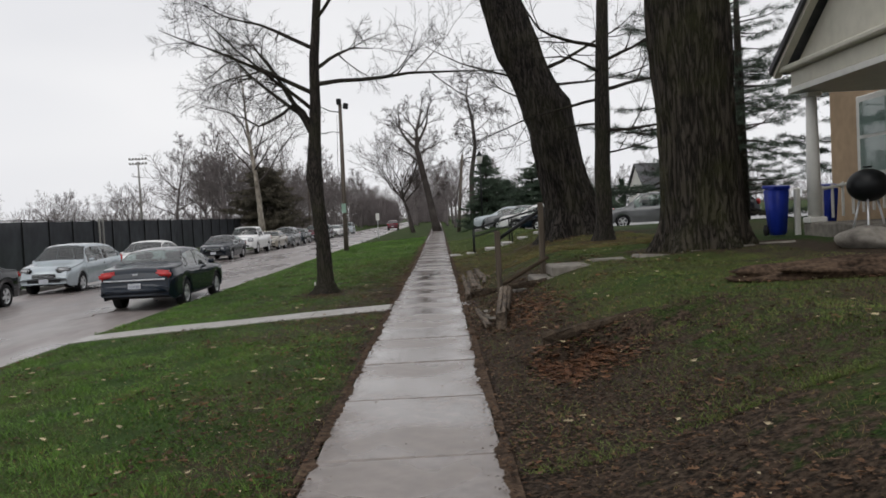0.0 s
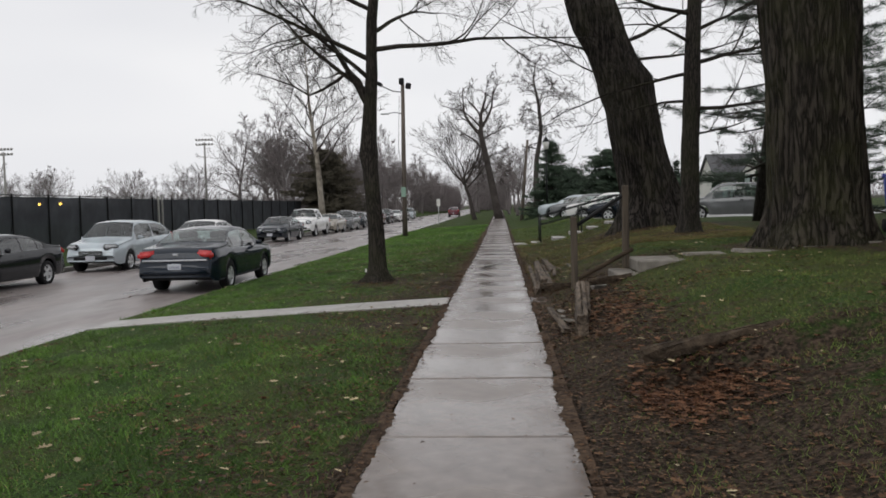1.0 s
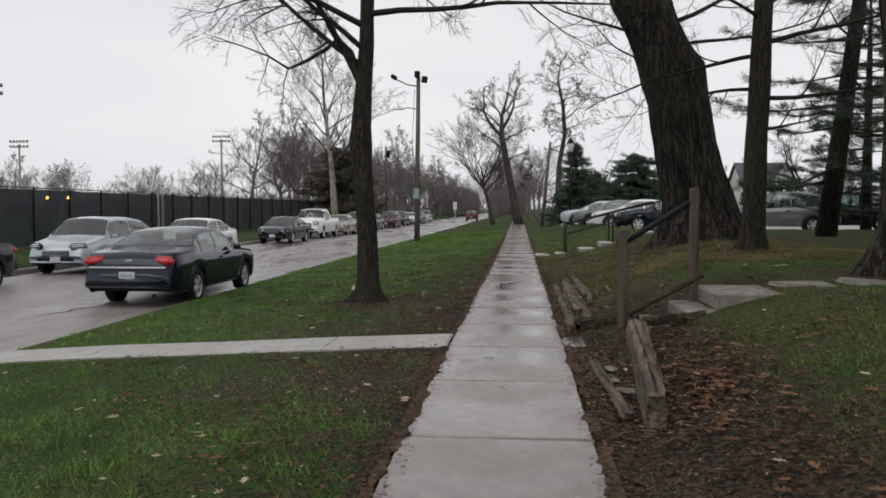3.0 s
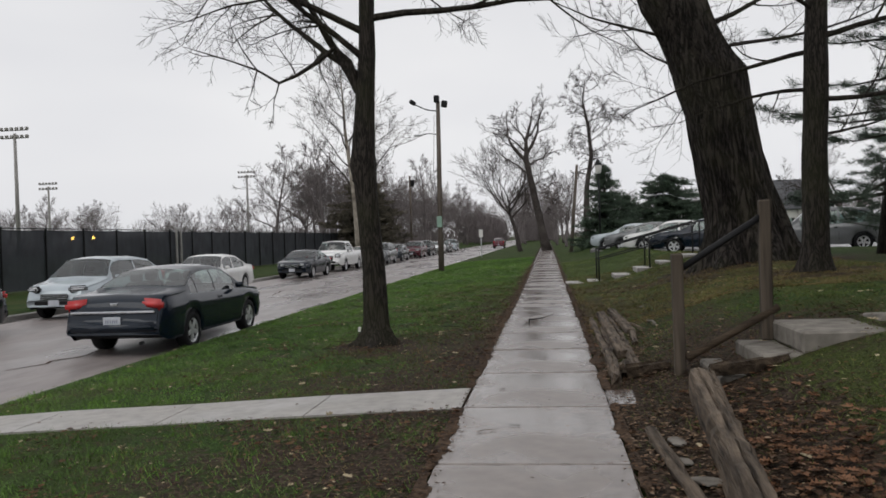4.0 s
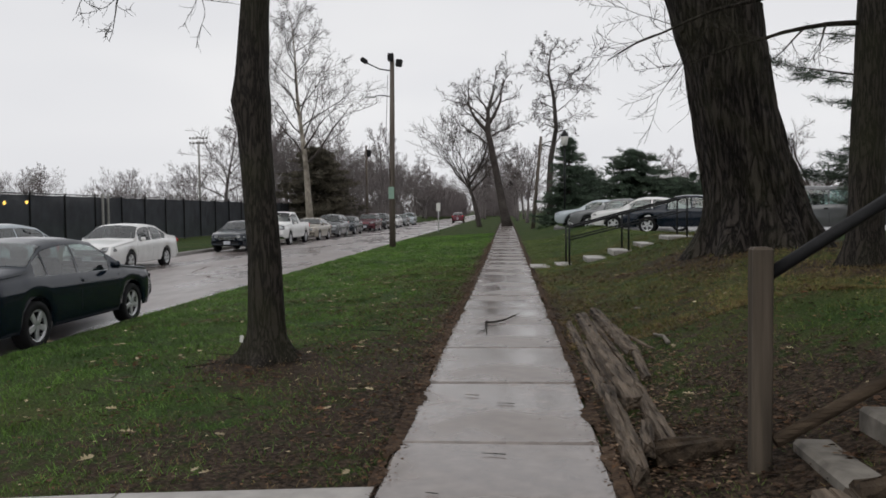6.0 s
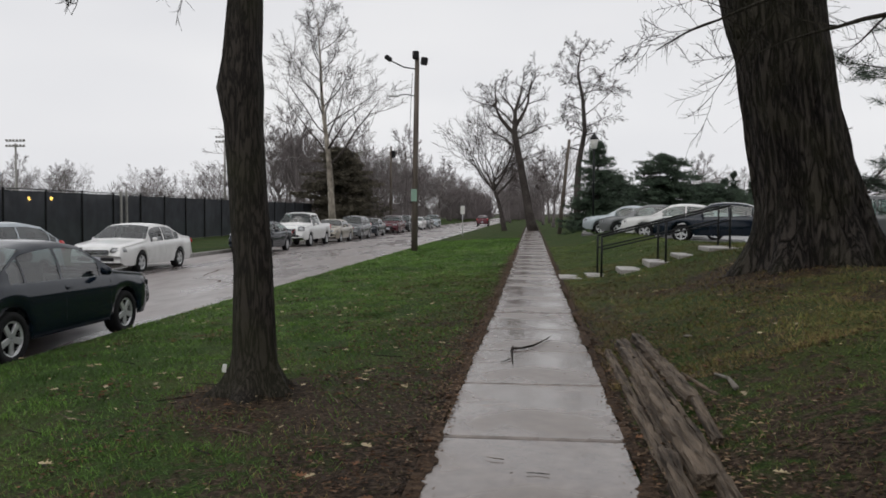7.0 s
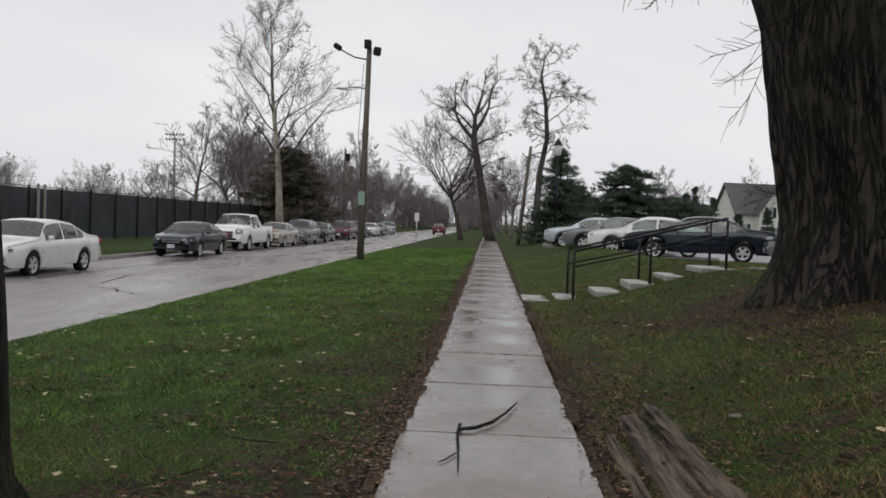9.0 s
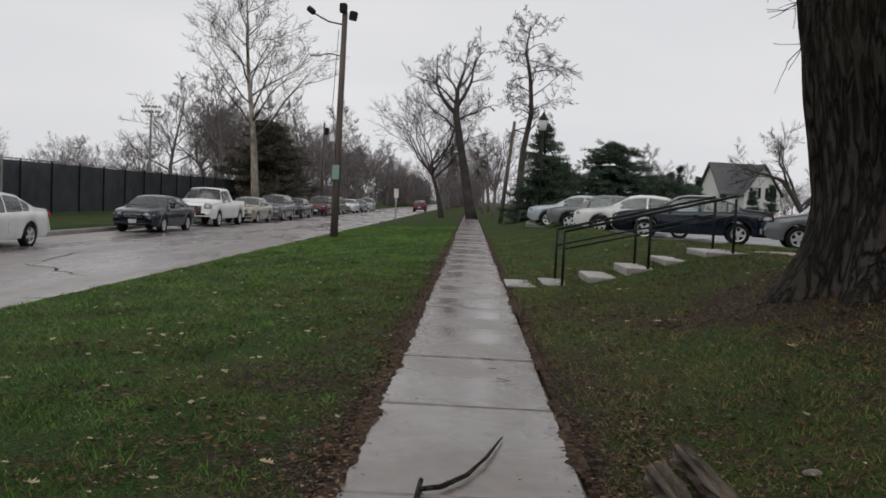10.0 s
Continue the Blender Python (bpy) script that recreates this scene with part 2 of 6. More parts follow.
def ground_mat():
    """Grass over soil: the soil attribute tells where the turf is worn away."""
    m = bpy.data.materials.new("turf_and_soil")
    m.use_nodes = True
    n, l = m.node_tree.nodes, m.node_tree.links
    b = n["Principled BSDF"]
    tc, at = n.new("ShaderNodeTexCoord"), n.new("ShaderNodeAttribute")
    at.attribute_name = "soil"

    def tex(scale, detail):
        q = n.new("ShaderNodeTexNoise")
        q.inputs["Scale"].default_value, q.inputs["Detail"].default_value = scale, detail
        l.new(tc.outputs["Object"], q.inputs["Vector"])
        return q.outputs["Fac"]

    def ramp(src, a, ca, c, cc):
        r = n.new("ShaderNodeValToRGB")
        r.color_ramp.elements[0].position, r.color_ramp.elements[0].color = a, (*ca, 1)
        r.color_ramp.elements[1].position, r.color_ramp.elements[1].color = c, (*cc, 1)
        l.new(src, r.inputs[0])
        return r.outputs[0]
    fine, mid, broad = tex(45, 6), tex(7, 5), tex(0.6, 3)
    green = ramp(fine, 0.35, (0.010, 0.022, 0.005), 0.68, (0.045, 0.085, 0.016))
    olive = ramp(fine, 0.35, (0.018, 0.022, 0.007), 0.68, (0.092, 0.104, 0.032))
    gm = n.new("ShaderNodeMixRGB")
    l.new(ramp(broad, 0.42, (0, 0, 0), 0.62, (0.75, 0.75, 0.75)), gm.inputs[0])
    l.new(green, gm.inputs[1])
    l.new(olive, gm.inputs[2])
    soil_a = ramp(mid, 0.35, (0.014, 0.010, 0.007), 0.66, (0.055, 0.038, 0.027))
    soil_b = ramp(tex(28, 8), 0.42, (0.008, 0.006, 0.0045), 0.62, (0.10, 0.072, 0.050))
    sm = n.new('ShaderNodeMixRGB')
    sm.inputs[0].default_value = 0.55
    l.new(soil_a, sm.inputs[1])
    l.new(soil_b, sm.inputs[2])
    soil = sm.outputs[0]
    add = n.new("ShaderNodeMath")
    add.operation = "ADD"
    l.new(at.outputs["Fac"], add.inputs[0])
    ns = n.new("ShaderNodeMath")
    ns.operation = "MULTIPLY_ADD"
    ns.inputs[1].default_value, ns.inputs[2].default_value = 1.1, -0.55
    l.new(mid, ns.inputs[0])
    l.new(ns.outputs[0], add.inputs[1])
    mx = n.new("ShaderNodeMixRGB")
    l.new(ramp(add.outputs[0], 0.36, (0, 0, 0), 0.62, (1, 1, 1)), mx.inputs[0])
    l.new(gm.outputs[0], mx.inputs[1])
    l.new(soil, mx.inputs[2])
    l.new(mx.outputs[0], b.inputs["Base Color"])
    b.inputs["Roughness"].default_value = 0.8
    b.inputs["Specular IOR Level"].default_value = 0.08
    bp = n.new("ShaderNodeBump")
    bp.inputs["Strength"].default_value, bp.inputs["Distance"].default_value = 0.9, 0.03
    l.new(fine, bp.inputs["Height"])
    l.new(bp.outputs[0], b.inputs["Normal"])
    return m


M_GROUND = ground_mat()
M_STRAW = mat("dry_grass", (0.12, 0.092, 0.036), 0.7, scale=1.0, bump=0.0, color2=(0.26, 0.20, 0.09), island=0.5, spec=0.1)
M_LEAFO = mat("rust_leaf", (0.075, 0.032, 0.016), 0.6, scale=2, bump=0.0, color2=(0.15, 0.08, 0.045), island=0.75, spec=0.12)
M_LEAFD = mat("brown_leaf_debris", (0.060, 0.038, 0.024), 0.6, scale=2, bump=0.0, color2=(0.19, 0.13, 0.085), island=0.8, spec=0.12)
M_SOIL = mat("damp_soil", (0.016, 0.011, 0.008), 0.8, scale=18, bump=0.8, bscale=60, color2=(0.11, 0.074, 0.050), dist=0.01, spec=0.06)
M_GLOW = bpy.data.materials.new("yellow_lamp_glow")
M_GLOW.use_nodes = True
M_GLOW.node_tree.nodes["Principled BSDF"].inputs["Emission Color"].default_value = (1.0, 0.62, 0.12, 1)
M_GLOW.node_tree.nodes["Principled BSDF"].inputs["Emission Strength"].default_value = 30.0


# ---- mesh helpers ----
def mesh_ob(name, verts, faces, material, parent=None, smooth=False, label=""):
    me = bpy.data.meshes.new(name)
    me.from_pydata(verts, [], faces)
    me.materials.append(material)
    if smooth:
        me.polygons.foreach_set("use_smooth", [True] * len(me.polygons))
    me.update()
    ob = new(name, me)
    if parent:
        ob.parent = parent
    if label:
        ob["label"] = label
    return ob


def part(name, bm, material, parent=None, label="", smooth=False):
    me = bpy.data.meshes.new(name)
    bm.to_mesh(me)
    bm.free()
    me.materials.append(material)
    if smooth:
        me.polygons.foreach_set("use_smooth", [True] * len(me.polygons))
    ob = new(name, me)
    if parent:
        ob.parent = parent
    if label:
        ob["label"] = label
    return ob


def thing(name, m, label, category, group="", kind=""):
    e = new(name)
    e.matrix_world = m if isinstance(m, Matrix) else Matrix.Translation(m)
    return tagged(e, label, category, group, kind)


def box(sx, sy, sz, at=(0, 0, 0), bevel=0.01, turn=None, bm=None, jitter=0.0, seg=1):
    """A bevelled box with its middle at the given place, added to bm."""
    bm = bm or bmesh.new()
    r = bmesh.ops.create_cube(bm, size=1.0)
    vs = r["verts"]
    bmesh.ops.scale(bm, vec=(sx, sy, sz), verts=vs)
    if bevel:
        es = list({e for v in vs for e in v.link_edges})
        rr = bmesh.ops.bevel(bm, geom=es, offset=bevel, segments=seg, affect="EDGES")
        vs = list({v for f in rr["faces"] for v in f.verts} | {v for v in vs if v.is_valid})
    if jitter:
        for v in vs:
            v.co += Vector((random.uniform(-1, 1), random.uniform(-1, 1), random.uniform(-1, 1))) * jitter
    if turn is not None:
        bmesh.ops.transform(bm, matrix=turn, verts=vs)
    bmesh.ops.translate(bm, vec=at, verts=vs)
    return bm


def tube(points, radii, sides=8, verts=None, faces=None, cap=True):
    """Rings along a line of points; returns verts and faces."""
    verts = [] if verts is None else verts
    faces = [] if faces is None else faces
    start = len(verts)
    n = len(points)
    ref = Vector((0.31, 0.77, 0.12))
    for i, p in enumerate(points):
        d = (Vector(points[min(i + 1, n - 1)]) - Vector(points[max(i - 1, 0)])).normalized()
        a = d.cross(ref)
        if a.length < 0.05:
            a = d.cross(Vector((1, 0, 0)))
        a.normalize()
        b = d.cross(a)
        for k in range(sides):
            an = 2 * math.pi * k / sides
            verts.append(tuple(Vector(p) + (a * math.cos(an) + b * math.sin(an)) * radii[i]))
    for i in range(n - 1):
        for k in range(sides):
            k2 = (k + 1) % sides
            faces.append((start + i * sides + k, start + i * sides + k2, start + (i + 1) * sides + k2, start + (i + 1) * sides + k))
    if cap:
        faces.append(tuple(start + k for k in reversed(range(sides))))
        faces.append(tuple(start + (n - 1) * sides + k for k in range(sides)))
    return verts, faces


def rod(name, a, b, r, material, parent, sides=8, label=""):
    v, f = tube([a, b], [r, r], sides)
    return mesh_ob(name, v, f, material, parent, label=label)


def smooth01(t):
    t = max(0.0, min(1.0, t))
    return t * t * (3 - 2 * t)


def lerp_list(x, table):
    for (x0, v0), (x1, v1) in zip(table, table[1:]):
        if x <= x1:
            return v0 + (v1 - v0) * max(0.0, (x - x0) / (x1 - x0))
    return table[-1][1]


# ---- ground, road, pavement ----
SLAB, HALF = 1.707, 0.61
ROAD_L, ROAD_R, ROAD_Z = -14.2, -6.1, -0.45
TREE_A, TREE_BIG, TREE_FRONT, TREE_THIN = (-2.38, 4.9), (4.4, 11.7), (5.25, 1.8), (4.5, 7.5)


def bank(x, y):
    """Height of the slope beside the pavement."""
    south = 0.60 * smooth01((x - 0.66) / 2.5) + 0.12 * smooth01((x - 3) / 4)
    north = 0.05 * smooth01((x - 0.66) / 0.8) + 0.68 * smooth01((x - 1.3) / 3.3)
    south -= 0.15 * smooth01((-5.45 - y) / 0.2) * smooth01((x - 0.95) / 0.6) * smooth01((3.4 - x) / 0.8) * smooth01((y + 9.5) / 2.5)
    k = smooth01((y - 4) / 9)
    h = south * (1 - k) + north * k
    lot = smooth01((y - 20) / 6) * smooth01((x - 3.5) / 2.5)
    h = h * (1 - lot) + 0.43 * lot
    far = smooth01((y - 45) / 25)
    return h * (1 - far) + 0.25 * smooth01((x - 1) / 5) * far


def ground_z(x, y):
    if x <= ROAD_L - 0.15:
        return -0.30 + 0.25 * smooth01((-x - 26) / 60)
    if x < ROAD_R + 0.02:
        return -0.55
    if x < -HALF - 0.02:
        t = (x - ROAD_R) / (-HALF - ROAD_R)
        return -0.31 + 0.295 * (t ** 0.85) + 0.012 * noise.noise((x * 1.3, y * 1.3, 0))
    if x < HALF + 0.02:
        return -0.09
    return bank(x, y) - 0.012 + 0.03 * noise.noise((x * 0.9, y * 0.9, 3)) * smooth01((x - 0.7) / 0.6)


def soil(x, y):
    """How far the turf is worn to bare soil, 0 to 1."""
    s = 0.0
    wob = noise.noise((x * 0.8, y * 0.8, 11)) + 0.6 * noise.noise((x * 2.6, y * 2.6, 4))
    if -6.1 < x < -HALF:
        s = 0.75 * smooth01(1 - (-HALF - x) / (0.52 - 0.17 * smooth01((y - 7) / 3) + 0.35 * noise.noise((0, y * 0.7, 5))))
        d = math.hypot(x - TREE_A[0], y - TREE_A[1])
        s = max(s, 0.95 * smooth01(1.2 - d / 1.05))
        k = smooth01((y + 3.0) / 2.0) * smooth01((6.5 - y) / 2.5)
        s = max(s, 0.20 + 0.25 * k * smooth01((x + 4.8) / 2.6) + 0.24 * smooth01((x + 2.9) / 1.9) * smooth01((16 - y) / 6))
    elif x > HALF:
        s = 0.9 * smooth01(1 - (x - HALF) / (0.5 - 0.22 * smooth01((y - 7) / 3)))
        if y < 9:
            south = 0.90 - 0.36 * smooth01((x - 1.5) / 1.2)
            lawn = 0.9 - 0.55 * smooth01((x - 1.35 + 0.35 * wob) / 0.9) + 0.35 * smooth01((x - 4.6) / 1.2)
            steps_ = 0.82 - 0.5 * smooth01((x - 2.0 + 0.5 * wob) / 1.6)
            steps_ -= 0.36 * smooth01((y - 1.6) / 1.5)
            olive = 0.44
            k1, k2, k3 = smooth01((y + 5.7) / 0.6), smooth01((y - 0.2) / 0.7), smooth01((y - 4.3 + 1.3 * wob) / 2.6)
            s = max(s, ((south * (1 - k1) + lawn * k1) * (1 - k2) + steps_ * k2) * (1 - k3) + olive * k3)
        else:
            s = max(s, 0.46 - 0.24 * smooth01((y - 13.5) / 3))
        for cx, cy, rr in ((TREE_BIG[0], TREE_BIG[1], 2.2), (TREE_THIN[0], TREE_THIN[1], 1.3), (TREE_FRONT[0], TREE_FRONT[1], 1.6)):
            s = max(s, smooth01(1.5 - math.hypot(x - cx, y - cy) / rr + 0.3 * wob))
    return max(0.0, min(1.0, s + 0.26 * wob * smooth01((44 - y) / 10))) if s else s


def axis(spans):
    out = []
    for a, b, step in spans:
        k = max(1, round((b - a) / step))
        out += [a + (b - a) * i / k for i in range(k)]
    return out + [spans[-1][1]]


GX = axis([(-1500, -200, 260), (-200, -30, 34), (-30, ROAD_L - 0.16, 2.0), (ROAD_L - 0.16, ROAD_L - 0.1, 0.06), (ROAD_L - 0.1, ROAD_R, 2.0), (ROAD_R, ROAD_R + 0.05, 0.05),
           (ROAD_R + 0.05, -HALF - 0.03, 0.2), (-HALF - 0.03, -HALF + 0.02, 0.05), (-HALF + 0.02, HALF - 0.02, 0.5), (HALF - 0.02, HALF + 0.04, 0.06), (HALF + 0.04, 5, 0.16), (5, 14, 0.6), (14, 200, 20), (200, 1500, 260)])
GY = axis([(-1500, -60, 240), (-60, -16, 6), (-16, 24, 0.22), (24, 60, 1.0), (60, 200, 14), (200, 2500, 260)])
gverts = [(x, y, ground_z(x, y)) for y in GY for x in GX]
nx = len(GX)
gfaces = [(j * nx + i, j * nx + i + 1, (j + 1) * nx + i + 1, (j + 1) * nx + i) for j in range(len(GY) - 1) for i in range(nx - 1)]
ground = mesh_ob("ground", gverts, gfaces, M_GROUND, smooth=True)
tagged(ground, "wet lawn with worn muddy patches and fallen leaves", "ground", kind="structure")
attr = ground.data.attributes.new("soil", "FLOAT", "POINT")
attr.data.foreach_set("value", [soil(x, y) for x, y, z in gverts])

# carriageway with a low crown
rv, rf = [], []
RX = axis([(ROAD_L, ROAD_R, 0.8)])
RY = axis([(-60, 60, 6), (60, 400, 40)])
for y in RY:
    for x in RX:
        c = (x - (ROAD_L + ROAD_R) / 2) / 4.05
        rv.append((x, y, ROAD_Z + 0.05 * (1 - c * c)))
nr = len(RX)
rf = [(j * nr + i, j * nr + i + 1, (j + 1) * nr + i + 1, (j + 1) * nr + i) for j in range(len(RY) - 1) for i in range(nr - 1)]
tagged(mesh_ob("road", rv, rf, M_ROAD, smooth=True), "wet grey asphalt street with shallow puddles", "road", kind="structure")
for name, x0 in (("kerb_near", ROAD_R + 0.0), ("kerb_far", ROAD_L - 0.15)):
    b = bmesh.new()
    for k in range(46):
        box(0.15, 2.98, 0.22, (x0 + 0.075, -45 + k * 3, -0.45 if name == "kerb_near" else -0.40), 0.02, bm=b)
    tagged(part(name, b, M_KERB), "low wet concrete kerb along the street", "kerb", kind="structure")


def slab_mesh(seed, sx, sy, h=0.09):
    """A cast slab with rounded, slightly chipped edges; its top lies at z = 0."""
    rnd = random.Random(seed)
    xs = [-sx / 2 + sx * i / 6 for i in range(7)]
    ys = [-sy / 2 + sy * i / 6 for i in range(7)]
    ring = [(x, ys[0]) for x in xs] + [(xs[-1], y) for y in ys[1:]] + [(x, ys[-1]) for x in xs[-2::-1]] + [(xs[0], y) for y in ys[-2:0:-1]]
    k = len(ring)
    v = []
    for inset, z in ((0.0, -h), (0.0, -0.014), (0.014, 0.0)):
        for i, (x, y) in enumerate(ring):
            wob = rnd.uniform(0, 0.012) if abs(x) == sx / 2 else 0.0
            v.append((x - math.copysign(inset + wob, x) if abs(x) == sx / 2 else x, y - math.copysign(inset, y) if abs(y) == sy / 2 else y, z))
    f = [(r * k + i, r * k + (i + 1) % k, (r + 1) * k + (i + 1) % k, (r + 1) * k + i) for r in range(2) for i in range(k)]
    f.append(tuple(2 * k + i for i in range(k)))
    me = bpy.data.meshes.new("slab")
    me.from_pydata(v, [], f)
    me.materials.append(M_CONC)
    return me


pavement = thing("pavement", (0, 0, 0), "wet concrete pavement of square-cut slabs", "pavement", kind="structure")
kinds = [slab_mesh(s, 2 * HALF, SLAB - 0.026) for s in range(5)]
rnd = random.Random(4)
for k in range(-11, 45):
    ob = new("slab", kinds[rnd.randrange(5)])
    ob.parent = pavement
    ob.matrix_basis = pose(rnd.uniform(-0.008, 0.008), (k + 0.5) * SLAB, rnd.uniform(-0.004, 0.002), rnd.uniform(-0.12, 0.12), rnd.uniform(-0.2, 0.2), rnd.choice((0, 180)))
b = box(2 * HALF - 0.06, 96, 0.05, (0, 29, -0.05), 0.0)
part("bedding", b, M_SOIL, pavement)
b = box(2 * HALF, 160, 0.09, (0, 45 * SLAB + 80, -0.045), 0.01)
part("far_slab", b, M_CONC, pavement)

# short concrete path from the kerb to the pavement
crossing = thing("verge_path", (0, 0, 0), "narrow pale concrete path across the grass verge", "path", kind="structure")
for k in range(4):
    xa, xb = -6.02 + k * 1.352, -6.02 + (k + 1) * 1.352 - 0.012
    za, zb = ground_z(max(xa, -6.0), 0.45) + 0.015, (ground_z(xb, 0.45) + 0.015 if k < 3 else -0.006)
    v = [(xa, 0.0, za), (xb, 0.0, zb), (xb, 0.9, zb), (xa, 0.9, za)]
    v = [(x, y, z - 0.12) for x, y, z in v] + v
    mesh_ob("slab", v, [(3, 2, 1, 0), (4, 5, 6, 7), (0, 1, 5, 4), (1, 2, 6, 5), (2, 3, 7, 6), (3, 0, 4, 7)], M_PATHC, crossing)


# ---- trees ----
def grow(seed, height, r0, fork=1.0, boughs0=14, counts=(6, 6, 5), reach=0.42, rise=0.5, first=0.25, twig=0.01, curl=0.14, lean=(0.0, 0.0), droop=0.0, sides=8):
    """A bare tree: trunk, and boughs that rise, divide and end in fine twigs. fork: where the leader ends, as a share of the height."""
    rnd = random.Random(seed)
    tv, tf, bv, bf = [], [], [], []
    top = height * fork
    spine, rad, p, d = [], [], Vector((0, 0, -0.15)), Vector((lean[0], lean[1], 1)).normalized()
    n = 9
    for i in range(n + 1):
        spine.append(p.copy())
        rad.append(max(twig * 2, r0 * (1 - (0.93 if fork > 0.8 else 0.6) * (i / n) ** 0.9)))
        d = (d + Vector((rnd.gauss(0, 0.05), rnd.gauss(0, 0.05), 0.04))).normalized()
        p = p + d * (top / n)
    tube(spine, rad, sides, tv, tf)

    def limb(p, d, length, r, level):
        m = (7, 5, 3, 2)[level]
        pts, rr = [p.copy()], [r]
        for i in range(1, m + 1):
            pull = 0.10 - droop * (level > 0)
            d = (d + Vector((rnd.gauss(0, curl), rnd.gauss(0, curl), rnd.gauss(0, curl) + pull))).normalized()
            p = p + d * (length / m)
            pts.append(p.copy())
            rr.append(max(twig * (0.5 if level == 3 else 0.8), r * (1 - 0.85 * i / m)))
        tube(pts, rr, (6, 4, 3, 3)[level], bv, bf, cap=False)
        if level == 3 or level >= len(counts):
            return
        k = counts[level]
        for c in range(k):
            t = 0.22 + 0.78 * (c + rnd.random()) / k
            i = min(m - 1, int(t * m))
            q = pts[i].lerp(pts[i + 1], t * m - i)
            ax = (pts[i + 1] - pts[i]).normalized()
            side = ax.orthogonal()
            side.rotate(Matrix.Rotation(rnd.uniform(0, 6.283), 3, ax))
            limb(q, (ax * 0.75 + side * rnd.uniform(0.4, 0.8)).normalized(), length * rnd.uniform(0.38, 0.62) * (1.15 - 0.45 * t), max(twig, rr[i] * rnd.uniform(0.42, 0.6)), level + 1)

    for c in range(boughs0):
        t = first + (1 - first) * (c + 0.7 * rnd.random()) / boughs0
        if fork < 0.8:
            t = 0.7 + 0.3 * (c + rnd.random()) / boughs0
        i = min(n - 1, int(t * n))
        q = spine[i].lerp(spine[i + 1], t * n - i)
        a = c * 2.4 + rnd.uniform(-0.5, 0.5)
        ln = height * reach * (1.1 - (0.72 * (t - first) / (1 - first) if fork > 0.8 else 0.2 * rnd.random()))
        d = Vector((math.cos(a), math.sin(a), rise + rnd.uniform(-0.15, 0.25) + (0.6 * t if fork > 0.8 else 0))).normalized()
        limb(q, d, ln, max(twig, rad[i] * rnd.uniform(0.32, 0.5) if fork > 0.8 else rad[i] * rnd.uniform(0.5, 0.75)), 0)
    return tv, tf, bv, bf


def bare_tree(name, at, label, seed, height, r0, material, group="", twig_material=None, **kw):
    ob = thing(name, at, label, "tree", group)
    tv, tf, bv, bf = grow(seed, height, r0, **kw)
    mesh_ob("trunk", tv, tf, material, ob, smooth=True)
    mesh_ob("crown", bv, bf, twig_material or material, ob)
    return ob


def rough_trunk(points, sides=28, seed=1, flare=0.9, roots=6, height=0.9, ridge=0.035):
    """A broad old trunk: rings along a bent line, root flare at the foot and ridged bark. points: x, y, z, r."""
    rnd = random.Random(seed)
    phase = [rnd.uniform(0, 6.28) for _ in range(4)]
    v, f = [], []
    rows = []
    for (x0, y0, z0, r0), (x1, y1, z1, r1) in zip(points, points[1:]):
        k = max(2, int((z1 - z0) / 0.12))
        rows += [(x0 + (x1 - x0) * i / k, y0 + (y1 - y0) * i / k, z0 + (z1 - z0) * i / k, r0 + (r1 - r0) * i / k) for i in range(k)]
    rows.append(points[-1])
    zb = points[0][2]
    for x, y, z, r in rows:
        for s in range(sides):
            a = 6.2832 * s / sides
            low = max(0.0, 1 - (z - zb) / height) ** 2.2
            root = 0.55 + 0.45 * math.cos(roots * a + phase[0])
            rr = r * (1 + flare * low * root) + ridge * noise.noise((math.cos(a) * 9, math.sin(a) * 9, z * 0.55 + phase[1])) * 1.6 + 0.03 * r * math.sin(3 * a + z * 0.8 + phase[2])
            rr += ridge * (0.6 if s % 2 else -0.6) * (0.5 + noise.noise((s * 1.7, z * 1.3, phase[3])))
            v.append((x + rr * math.cos(a), y + rr * math.sin(a), z))
    for j in range(len(rows) - 1):
        for s in range(sides):
            s2 = (s + 1) % sides
            f.append((j * sides + s, j * sides + s2, (j + 1) * sides + s2, (j + 1) * sides + s))
    f.append(tuple((len(rows) - 1) * sides + s for s in range(sides)))
    return v, f


